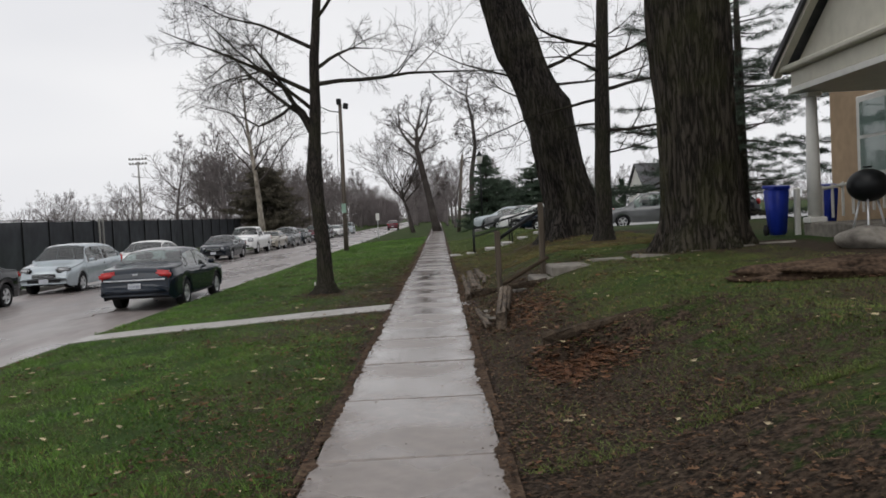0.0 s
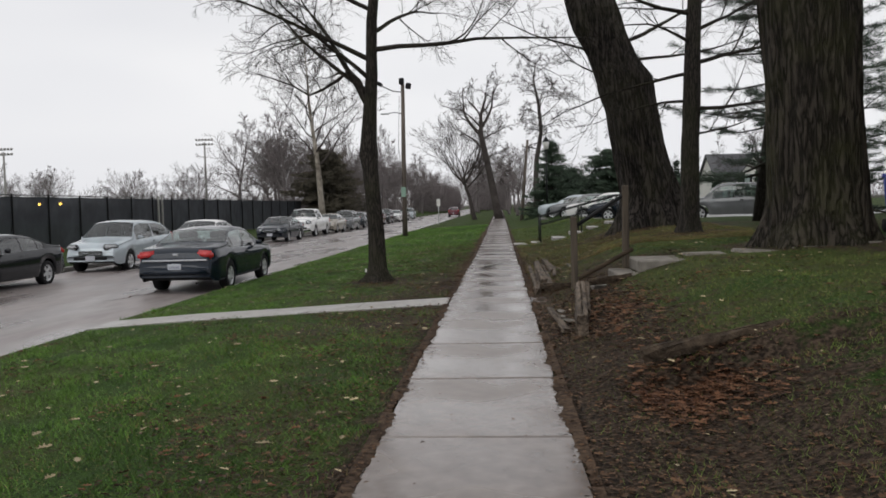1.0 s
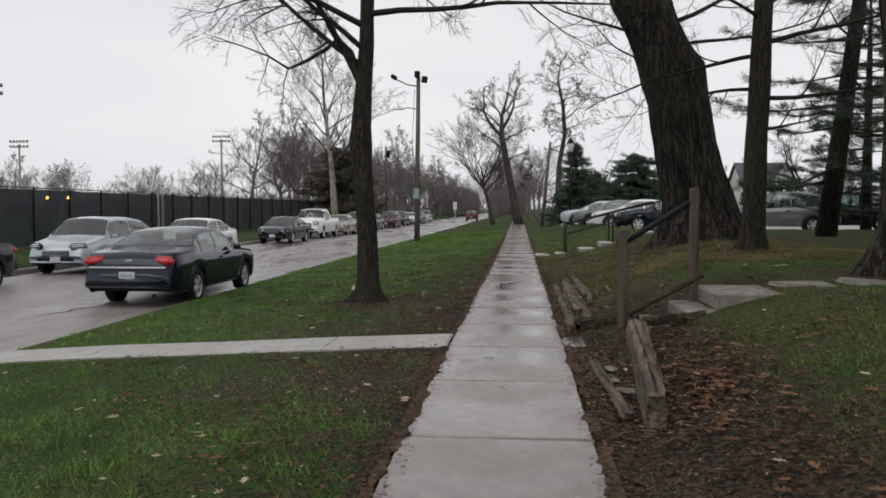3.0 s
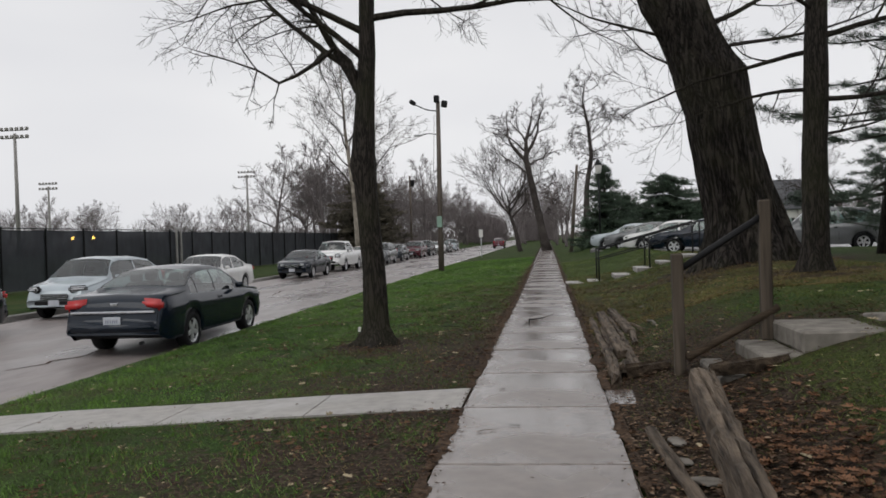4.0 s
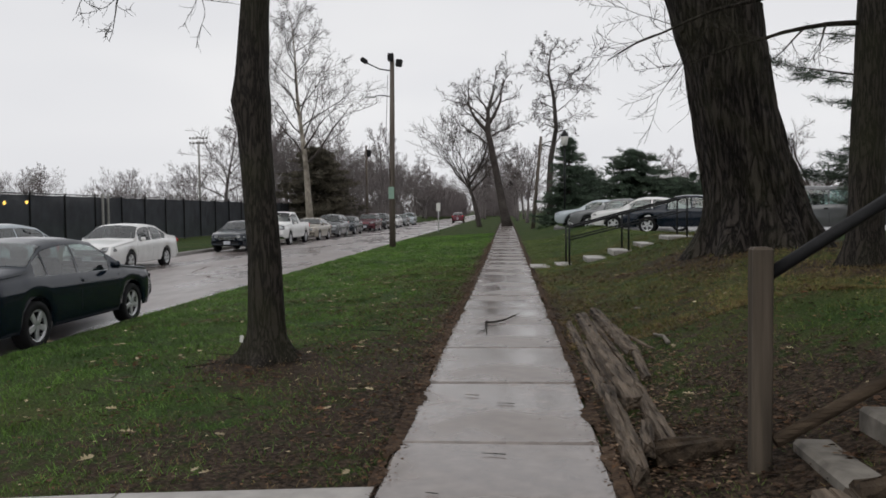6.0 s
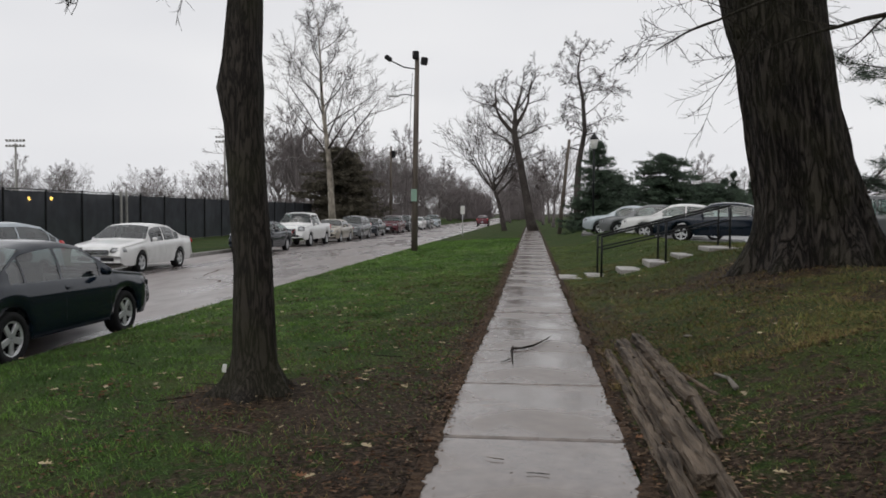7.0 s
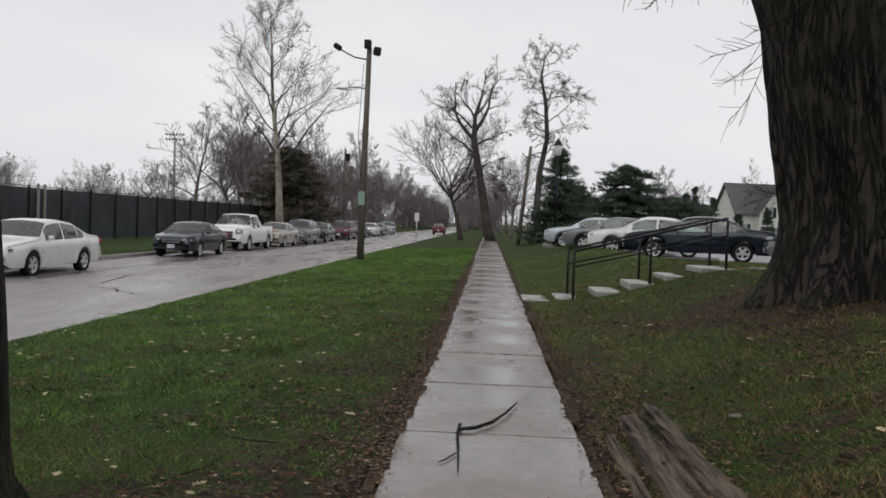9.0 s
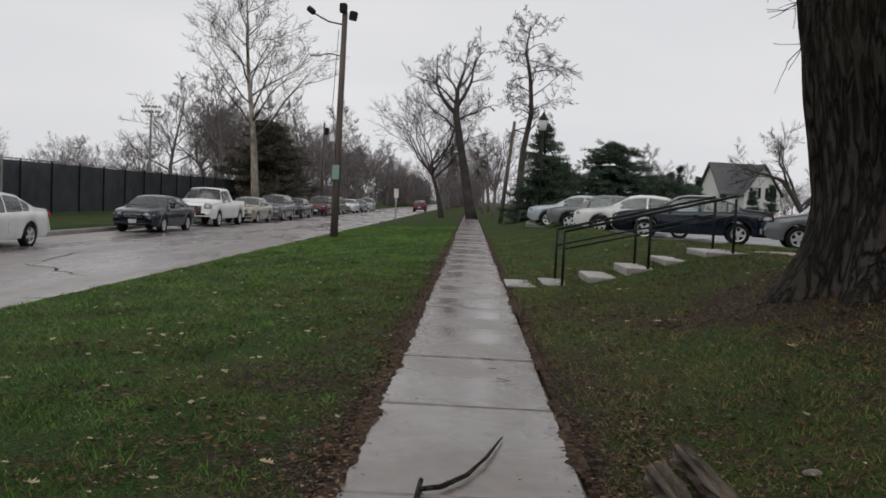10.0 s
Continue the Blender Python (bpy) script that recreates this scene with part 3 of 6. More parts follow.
def boughs(starts, seed, levels=3, **kw):
    """Limbs that spring from given places: (place, direction, length, radius)."""
    rnd = random.Random(seed)
    bv, bf = [], []
    kids, curl, twig = kw.get("kids", 6), kw.get("curl", 0.22), kw.get("twig", 0.006)
    sag = kw.get("sag", 0.0)

    def limb(p, d, length, r, level):
        n = (9, 7, 6, 4)[min(level, 3)]
        pts, rad = [p.copy()], [r]
        bend = Vector((rnd.gauss(0, 1), rnd.gauss(0, 1), rnd.gauss(0.35, 1))) * curl * (0.55 if level else 0.3)
        for i in range(1, n + 1):
            kink = 0.5 if level < 2 else 0.35
            d = (d + bend * 0.5 + Vector((rnd.gauss(0, curl), rnd.gauss(0, curl), rnd.gauss(sag, curl))) * kink).normalized()
            p = p + d * (length / n)
            pts.append(p.copy())
            rad.append(max(twig * (0.6 if level == levels else 1.0), r * (1 - 0.88 * i / n)))
        tube(pts, rad, 7 if level == 0 else (5 if level == 1 else 3), bv, bf, cap=False)
        if level >= levels:
            return
        for c in range(kids + level):
            t = 0.2 + 0.8 * (c + rnd.random()) / (kids + level)
            i = min(n - 1, int(t * n))
            q = pts[i].lerp(pts[i + 1], t * n - i)
            ax = (pts[i + 1] - pts[i]).normalized()
            side = ax.orthogonal()
            side.rotate(Matrix.Rotation(rnd.uniform(0, 6.283), 3, ax))
            nd = (ax * 0.7 + side * 0.55 * rnd.uniform(0.6, 1.3)).normalized()
            limb(q, nd, length * rnd.uniform(0.3, 0.58) * (1.1 - 0.4 * t), max(twig, rad[i] * rnd.uniform(0.4, 0.6)), level + 1)

    for p, d, length, r in starts:
        limb(Vector(p), Vector(d).normalized(), length, r, 0)
    return bv, bf


# the young tree on the verge, with a knobbly fork
ob = thing("verge_tree", (0, 0, 0), "slim dark bare tree with a knobbly fork on the grass verge", "tree")
zt = ground_z(*TREE_A)
tx, ty = TREE_A
pts = [(tx + 0.03, ty, zt - 0.05, 0.20), (tx + 0.03, ty, zt + 0.4, 0.185), (tx + 0.02, ty, 1.0, 0.165), (tx - 0.02, ty, 1.6, 0.155), (tx - 0.06, ty, 2.2, 0.16), (tx - 0.09, ty, 2.5, 0.195),
       (tx - 0.08, ty, 2.75, 0.165), (tx - 0.05, ty, 3.3, 0.14), (tx + 0.02, ty, 4.1, 0.13), (tx + 0.05, ty, 5.2, 0.11), (tx + 0.2, ty, 6.6, 0.08), (tx + 0.1, ty, 8.0, 0.04)]
v, f = rough_trunk(pts, sides=16, seed=3, flare=1.5, roots=5, height=0.42, ridge=0.016)
mesh_ob("trunk", v, f, M_BARK, ob, smooth=True)
bv, bf = boughs([((tx - 0.06, ty, 3.45), (-0.4, 0.0, 1.0), 3.0, 0.075), ((tx - 0.05, ty, 3.75), (-1.0, 0.2, 0.6), 3.6, 0.055), ((tx + 0.05, ty, 4.6), (1.0, 0.1, 0.28), 4.8, 0.055), ((tx, ty, 4.0), (-0.8, -0.5, 0.75), 3.2, 0.05), ((tx, ty, 4.4), (-0.9, -0.5, 0.35), 3.6, 0.055),
                 ((tx, ty, 4.9), (0.5, 0.8, 0.5), 3.2, 0.05), ((tx + 0.05, ty, 5.4), (-0.9, 0.5, 0.6), 3.4, 0.05), ((tx + 0.1, ty, 6.0), (0.8, -0.5, 0.6), 3.2, 0.045), ((tx + 0.15, ty, 6.8), (-0.3, 0.3, 1), 2.8, 0.04)], 11, 3, kids=7, curl=0.16, twig=0.0035, sag=-0.06)
mesh_ob("crown", bv, bf, M_BARK, ob)

hook = [(-2.46, ty-0.00, 3.54), (-2.62, ty-0.05, 3.99), (-2.81, ty-0.10, 4.19), (-3.02, ty-0.15, 4.00), (-3.36, ty-0.20, 3.80), (-3.60, ty-0.25, 3.70), (-3.90, ty-0.30, 3.89), (-4.34, ty-0.35, 4.06), (-4.93, ty-0.40, 4.26)]
v, f = tube(hook, [0.06, 0.05, 0.042, 0.034, 0.028, 0.022, 0.016, 0.011, 0.005], 7)
mesh_ob("limb", v, f, M_BARK, ob, smooth=True)
bv, bf = boughs([((-2.81, ty-0.10, 4.19), (-0.2, 0.1, 1), 1.8, 0.012), ((-3.02, ty-0.15, 4.00), (0.1, -0.2, -1), 0.8, 0.012), ((-3.36, ty-0.20, 3.80), (-0.6, 0.2, 0.9), 1.2, 0.012), ((-3.60, ty-0.25, 3.70), (-0.5, -0.2, -1), 0.8, 0.012), ((-3.90, ty-0.30, 3.89), (-0.7, 0.2, 0.6), 1.2, 0.012), ((-3.90, ty-0.30, 3.89), (-0.4, 0.1, -1), 0.6, 0.012), ((-4.34, ty-0.35, 4.06), (-0.9, 0.2, 0.1), 1.0, 0.012)], 12, 2, kids=5, curl=0.22, twig=0.003, sag=-0.05)
tagged(mesh_ob("twig_spray", bv, bf, M_BARK, ob), kind="stuff")

# the leaning giant
ob = thing("leaning_tree", (0, 0, 0), "huge old leaning tree with dark ridged bark on the bank", "tree")
bx, by = TREE_BIG
zb = bank(bx, by) - 0.5
pts = [(4.55, by, zb, 1.02), (4.53, by, 0.95, 0.95), (4.42, by, 1.6, 0.82), (4.21, by, 2.36, 0.74), (4.05, by, 3.06, 0.70), (3.90, by, 3.9, 0.70), (3.77, by, 4.34, 0.72), (3.68, by, 4.85, 0.755), (3.52, by, 5.15, 0.68), (3.35, by, 5.5, 0.65), (3.03, by, 6.2, 0.68), (2.3, by, 8.7, 0.56), (1.95, by, 10.4, 0.45)]
v, f = rough_trunk(pts, sides=84, seed=5, flare=0.66, roots=7, height=1.5, ridge=0.05)
mesh_ob("trunk", v, f, M_BARK_OLD, ob, smooth=True)
bv, bf = boughs([((2.75, by, 5.65), (-1, -0.3, 0.12), 3.0, 0.04), ((2.95, by, 5.0), (-1, -0.2, 0.45), 2.0, 0.026), ((4.1, by - 0.3, 5.3), (0.9, -0.5, 0.1), 3.6, 0.045), ((3.9, by, 5.9), (0.9, 0.4, 0.35), 4.0, 0.06),
                 ((2.1, by, 9.5), (-0.5, 0.2, 1.2), 4.5, 0.2), ((2.2, by, 9.5), (0.6, -0.3, 0.9), 6, 0.2), ((2.3, by, 8.4), (-1, 0.1, 0.9), 3.6, 0.10)], 21, 3, kids=7, sag=0.05, curl=0.16, twig=0.003)
mesh_ob("crown", bv, bf, M_BARK, ob)

# the giant by the house
ob = thing("house_tree", (0, 0, 0), "massive straight tree trunk with flared roots by the house", "tree")
fx, fy = TREE_FRONT
zb = bank(fx, fy) - 0.35
pts = [(fx, fy, zb, 0.80), (fx - 0.02, fy, 1.6, 0.73), (fx - 0.08, fy, 3.0, 0.69), (fx - 0.14, fy, 4.6, 0.72), (fx - 0.2, fy, 7.0, 0.70), (fx - 0.2, fy, 11.0, 0.6)]
v, f = rough_trunk(pts, sides=84, seed=8, flare=0.7, roots=6, height=1.2, ridge=0.045)
mesh_ob("trunk", v, f, M_BARK_MOSS, ob, smooth=True)
bv, bf = boughs([((fx + 0.5, fy, 5.5), (1, 0.2, 0.35), 5, 0.12), ((fx + 0.4, fy - 0.3, 7.0), (1, -0.2, 0.3), 5, 0.12), ((fx - 0.6, fy, 8.5), (-1, 0.3, 0.3), 6, 0.15)], 22, 3, kids=6)
mesh_ob("crown", bv, bf, M_BARK, ob)

# thinner tree behind the leaning one
ob = thing("thin_tree", (0, 0, 0), "slender dark tree with horizontal boughs beside the leaning giant", "tree")
hx, hy = TREE_THIN
zb = bank(hx, hy) - 0.1
pts = [(hx, hy, zb, 0.235), (hx + 0.02, hy, 1.4, 0.205), (hx + 0.05, hy, 2.8, 0.19), (hx + 0.1, hy, 4.2, 0.185), (hx + 0.2, hy, 6.0, 0.16), (hx + 0.3, hy, 9.0, 0.10)]
v, f = rough_trunk(pts, sides=18, seed=9, flare=0.8, roots=5, height=0.6, ridge=0.02)
mesh_ob("trunk", v, f, M_BARK, ob, smooth=True)
bv, bf = boughs([((hx + 0.08, hy, 3.5), (1, -0.2, -0.05), 3.0, 0.05), ((hx + 0.08, hy, 3.65), (-1, -0.2, 0.1), 2.4, 0.04), ((hx + 0.1, hy, 4.5), (1, -0.3, 0.2), 3, 0.055), ((hx + 0.1, hy, 4.3), (-1, 0.1, 0.05), 3.4, 0.045),
                 ((hx + 0.15, hy, 5.2), (0.9, 0.3, 0.3), 3, 0.05), ((hx + 0.15, hy, 5.6), (-0.9, -0.2, 0.2), 3.5, 0.055), ((hx + 0.05, hy, 2.9), (1, 0.3, 0.0), 2.2, 0.03), ((hx + 0.12, hy, 4.9), (-0.7, -0.6, 0.35), 2.6, 0.04)], 23, 3, kids=6, curl=0.2, twig=0.0035)
mesh_ob("crown", bv, bf, M_BARK, ob)


# conifers: tiers of boughs with side twigs, set with tufts of fine needles
def conifer(name, at, label, seed, height, radius, tiers, per, bare=0.08, open_crown=False, group="", needle=0.22, power=None, lean=0.0, foliage=M_NEEDLE, dense=1.0):
    rnd = random.Random(seed)
    ob = thing(name, at, label, "tree", group)
    tv, tf = tube([(0, 0, -0.1), (lean * height * 0.5, 0, height * 0.5), (lean * height, 0, height)], [height * 0.022, height * 0.014, 0.02], 8)
    mesh_ob("trunk", tv, tf, M_BARK, ob, smooth=True)
    nv, nf, bv, bf = [], [], [], []

    def tuft(c, axis_, count):
        for _ in range(count):
            d = (axis_ * 0.5 + Vector((rnd.gauss(0, 0.7), rnd.gauss(0, 0.7), rnd.gauss(0.2, 0.5)))).normalized()
            w = d.orthogonal().normalized() * needle * (0.055 if open_crown else 0.12)
            i, ln = len(nv), needle * rnd.uniform(0.6, 1.2)
            o = c + Vector((rnd.gauss(0, 1), rnd.gauss(0, 1), rnd.gauss(0, 0.6))) * needle * 0.35
            nv.extend((tuple(o - w), tuple(o + w), tuple(o + d * ln)))
            nf.append((i, i + 1, i + 2))

    for t in range(tiers):
        k = (t + rnd.random()) / tiers
        z = height * (bare + (1 - bare) * k)
        reach = radius * (1 - k) ** (power or (0.6 if open_crown else 0.8)) + 0.12
        for _ in range(per):
            a = rnd.uniform(0, 6.283)
            rr = reach * (rnd.uniform(0.35, 1.15) if open_crown else rnd.uniform(0.55, 1.18))
            zz = z + rnd.uniform(-0.6, 0.6) * height / tiers
            start = Vector((lean * zz, 0, zz))
            end = start + Vector((math.cos(a) * rr, math.sin(a) * rr, rr * (rnd.uniform(-0.12, 0.22) if open_crown else rnd.uniform(-0.28, 0.08))))
            mid = start.lerp(end, 0.5) + Vector((0, 0, -0.06 * rr))
            tube([start, mid, end], [0.012 + 0.012 * rr, 0.008 + 0.006 * rr, 0.005], 3, bv, bf, cap=False)
            ax = (end - start).normalized()
            side = ax.cross(Vector((0, 0, 1))).normalized()
            shoots = max(3, int(rr / needle * (0.9 if open_crown else 1.1) * dense))
            for q in range(shoots):
                u = (0.40 if open_crown else 0.12) + (0.62 if open_crown else 0.9) * (q + rnd.random()) / shoots
                base_ = start.lerp(mid, u * 2) if u < 0.5 else mid.lerp(end, min(1.0, u * 2 - 1))
                sh = side * rnd.choice((-1, 1)) * rnd.uniform(0.1, 0.36) * (rr * 0.6 + 0.2) * (1.15 - 0.7 * u) + ax * rnd.uniform(0.0, 0.3) * (0.3 + 0.3 * rr) + Vector((0, 0, rnd.uniform(-0.08, 0.10)))
                if open_crown:
                    tube([base_, base_ + sh], [0.007, 0.004], 3, bv, bf, cap=False)
                for w_ in ((0.45, 0.75, 1.0) if open_crown else (0.35, 0.7, 1.05)):
                    tuft(base_ + sh * w_, (sh.normalized() + ax * 0.5), 15 if open_crown else 6)
    tagged(mesh_ob("branchwork", bv, bf, M_BARK, ob), kind="stuff")
    tagged(mesh_ob("needles", nv, nf, foliage, ob), kind="stuff")
    return ob


PINES = "open pine with long horizontal boughs and dark needles"
conifer("pine_tree", (7.9, 13.3, 0.65), PINES, 31, 12, 3.6, 18, 5, 0.14, True, "pines behind the bank", 0.17, lean=0.12, dense=0.85)
conifer("pine_tree", (12.4, 19.0, 0.6), PINES, 32, 12, 4.2, 17, 7, 0.06, True, "pines behind the bank", 0.2, dense=0.8)
conifer("pine_tree", (13.6, 25.0, 0.5), PINES, 35, 10, 2.8, 16, 7, 0.08, True, "pines behind the bank", 0.2, dense=0.8)
conifer("pine_tree", (15.5, 15.0, 0.6), PINES, 36, 11, 4.0, 16, 7, 0.05, True, "pines behind the bank", 0.2, dense=0.8)
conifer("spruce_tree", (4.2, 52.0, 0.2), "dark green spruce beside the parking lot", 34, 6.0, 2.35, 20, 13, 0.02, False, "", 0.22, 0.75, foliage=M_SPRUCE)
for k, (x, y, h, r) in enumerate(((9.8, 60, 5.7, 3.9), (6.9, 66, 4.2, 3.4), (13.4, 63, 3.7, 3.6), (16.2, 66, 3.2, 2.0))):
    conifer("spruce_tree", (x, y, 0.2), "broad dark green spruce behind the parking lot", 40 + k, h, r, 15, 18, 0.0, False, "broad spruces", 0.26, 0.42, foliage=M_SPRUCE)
conifer("cedar_tree", (-19.3, 80.0, -0.2), "broad brownish-green cedar behind the street trees", 44, 8.4, 4.8, 16, 17, 0.12, False, "", 0.34, 0.5, foliage=M_CEDAR)
for k in range(6):
    conifer("arborvitae", ((20.2, 21.6, 23.0, 26.2, 28.6, 31.2)[k], 88 + (k % 2) * 2, 0.2), "narrow clipped evergreen before the white house", 50 + k % 3, (5.2, 6.0, 4.8, 3.2, 3.6, 4.4)[k], 0.95, 14, 10, 0.0, False, "narrow evergreens", 0.2)

# bare trees along the street and behind it
bare_tree("sycamore_tree", (-17.6, 70.0, -0.3), "tall bare sycamore with pale patchy bark", 61, 19.3, 0.36, M_SYC, twig_material=M_TWIG, fork=1.0, boughs0=21, counts=(7, 5, 4), reach=0.35, rise=0.5, first=0.31, twig=0.014, curl=0.17)


def limbed_tree(name, label, spine, starts, seed, twig_material=M_TWIG, **kw):
    """A bare tree with its own bent trunk, x, y, z and radius, and its main limbs."""
    ob = thing(name, (0, 0, 0), label, "tree")
    v, f = tube([p[:3] for p in spine], [p[3] for p in spine], 10)
    mesh_ob("trunk", v, f, twig_material, ob, smooth=True)
    bv, bf = boughs(starts, seed, 3, **kw)
    mesh_ob("crown", bv, bf, twig_material, ob)
    return ob


SY = 69.0
limbed_tree("street_tree", "tall bare tree with crooked upper boughs", [(0.1, SY, -0.1, 0.52), (-0.15, SY, 1.0, 0.40), (-0.6, SY, 3.5, 0.34), (-1.2, SY, 6.5, 0.29), (-1.55, SY, 8.3, 0.26), (-1.5, SY, 10.2, 0.16), (-1.0, SY, 11.8, 0.09)],
            [((-1.55, SY, 8.2), (-0.85, 0.1, 0.9), 5.4, 0.19), ((-1.5, SY, 9.6), (-0.25, 0.4, 1.0), 3.8, 0.12), ((-1.4, SY, 9.0), (0.6, -0.2, 1.0), 5.0, 0.16), ((-1.2, SY, 11.0), (0.3, 0.2, 1.0), 2.8, 0.08), ((-1.2, SY, 7.0), (-1.0, -0.3, 0.55), 4.4, 0.12), ((-1.3, SY, 7.8), (1.0, 0.4, 0.45), 3.4, 0.10), ((-1.5, SY, 9.0), (-0.7, -0.5, 0.8), 4.2, 0.11), ((-1.3, SY, 10.4), (0.8, -0.3, 0.7), 3.0, 0.08),
             ((-0.9, SY, 5.2), (-0.6, 0.7, 0.35), 2.8, 0.05), ((-0.8, SY, 4.6), (0.9, -0.2, 0.25), 2.4, 0.04), ((-1.0, SY, 6.0), (0.5, -0.9, 0.3), 2.6, 0.05), ((-0.6, SY, 3.4), (-0.9, -0.3, 0.5), 2.2, 0.03), ((-0.5, SY, 3.0), (0.8, 0.3, 0.5), 2.2, 0.03)], 67, kids=6, curl=0.30, twig=0.012, sag=0.03)
rnd = random.Random(5)
bent = [(3.5, 62, -0.1, 0.32), (3.4, 62, 3.0, 0.26), (3.5, 62, 5.2, 0.22), (3.95, 62, 7.8, 0.18), (3.75, 62, 10.3, 0.14), (3.35, 62, 12.2, 0.09), (3.6, 62, 14.0, 0.03)]
narrow = []
for k in range(24):
    z = 6.4 + 7.3 * k / 23
    x = lerp_list(z, [(p[2], p[0]) for p in bent])
    a = k * 2.4
    out = 1.3 + 1.7 * math.sin(math.pi * min(1.0, (z - 5.6) / 9.2)) * (1.15 if math.cos(a) > 0 else 0.8)
    narrow.append(((x, 62, z), (math.cos(a), math.sin(a), rnd.uniform(0.25, 0.8)), out, 0.055 - 0.0012 * k))
limbed_tree("street_tree", "tall narrow bare tree with drooping twigs", bent, narrow, 68, kids=5, curl=0.26, twig=0.011, sag=-0.09)
bare_tree("street_tree", (-2.4, 72.0, -0.1), "bare spreading tree leaning over the street", 69, 12.0, 0.27, M_TWIG, twig_material=M_TWIG, fork=0.4, boughs0=10, counts=(7, 6, 4), reach=0.52, rise=1.0, twig=0.014, lean=(-0.22, 0))
limbed_tree("lawn_tree", "bare tree leaning over the lawn before the white house", [(28.6, 74, 0.0, 0.34), (28.2, 74, 1.6, 0.28), (27.2, 74, 3.2, 0.22), (26.2, 74, 4.4, 0.16)],
            [((28.2, 74, 1.8), (0.5, 0.1, 1.0), 6.5, 0.17), ((27.6, 74, 2.6), (-0.1, 0.3, 1.0), 6.2, 0.15), ((26.4, 74, 4.2), (-0.9, 0.1, 0.7), 4.6, 0.13), ((26.9, 74, 3.6), (-0.3, -0.3, 1.0), 5.2, 0.13), ((27.9, 74, 2.2), (0.9, 0.1, 0.8), 5.0, 0.13)], 70, kids=7, curl=0.24, twig=0.012)
far_kinds = []
for s in range(5):
    far_kinds.append(bare_tree("bare_tree", (0, 0, -200), "bare deciduous tree in the distance, greyed by painted haze", 80 + s, 10.0, 0.22, M_TWIG_HAZED, "distant bare trees", fork=(0.35, 1.0, 0.45, 0.3, 1.0)[s], boughs0=8 if s in (0, 2, 3) else 14, counts=(6, 5, 3), reach=0.5 if s in (0, 2, 3) else 0.36, rise=0.8 if s in (0, 2, 3) else 0.35, twig=0.018, sides=6))
rnd = random.Random(12)
spots = []
for k in range(16):
    spots.append((rnd.uniform(-4.9, -2.4) if k % 2 else rnd.uniform(1.4, 3.2), 86 + k * 9, rnd.uniform(0.8, 1.1)))
for k in range(18):
    spots.append((-17.5 - rnd.uniform(0, 3.5), 92 + k * 8, rnd.uniform(1.0, 1.35)))
for k in range(24):
    spots.append((-24 - rnd.uniform(0, 24), 90 + k * 5.5, rnd.uniform(1.05, 1.5)))
for k in range(36):
    spots.append((-200 + k * 5.0 + rnd.uniform(-2, 2), 195 + rnd.uniform(-15, 25), rnd.uniform(1.1, 1.7)))
for k in range(24):
    spots.append((8 + k * 5.5 + rnd.uniform(-2, 2), 135 + rnd.uniform(-15, 30), rnd.uniform(0.7, 1.05)))
spots += [(24, 118, 1.0), (20, 98, 0.8), (-30, 94, 1.45), (-35, 97, 1.35), (-26, 99, 1.3)]
for k, (x, y, s) in enumerate(spots):
    m = Matrix.LocRotScale((x, y, -0.3 if x < -14 else 0.1), Euler((0, 0, rnd.uniform(0, 6.28))), (s, s, s))
    if k < len(far_kinds):
        far_kinds[k].matrix_world = m
    else:
        c = copy_thing(far_kinds[k % 5], Matrix())
        c.matrix_basis = m
# low scrub closing the view behind the farthest trees
sv, sf = [], []
for k in range(60000):
    if k % 2:
        x, y, top = rnd.uniform(-420, 330), 270 + rnd.uniform(0, 40), 11
    elif k % 4:
        x, y, top = -23.5 - rnd.uniform(0, 60), 96 + rnd.uniform(0, 120), 3.2
    else:
        x, y, top = rnd.choice((-1, 1)) * rnd.uniform(2.5, 12) - 10, 190 + rnd.uniform(0, 70), 8
    z = rnd.uniform(0, 1) ** 1.4 * top * (0.75 + 0.3 * noise.noise((x * 0.05, y * 0.02, 0)))
    w, h = rnd.uniform(0.04, 0.10) * y / 200, rnd.uniform(1.0, 2.4)
    i = len(sv)
    sv += [(x - w, y, z), (x + w, y, z), (x + rnd.gauss(0, 0.9), y + rnd.gauss(0, 0.6), z + h)]
    sf.append((i, i + 1, i + 2))
tagged(mesh_ob("far_scrub", sv, sf, M_TWIG_HAZED), "leafless scrub along the horizon, greyed by painted haze", "scrub", kind="stuff")


# ---- vehicles ----
M_SLATE = mat("dark_blue_ink", (0.16, 0.18, 0.24), 0.5, scale=20, bump=0.0, vary=0.1)


def rod_bm(a, b_, r):
    bm = bmesh.new()
    v, f = tube([a, b_], [r, r], 10)
    vs = [bm.verts.new(q) for q in v]
    for q in f:
        bm.faces.new([vs[i] for i in q])
    return bm


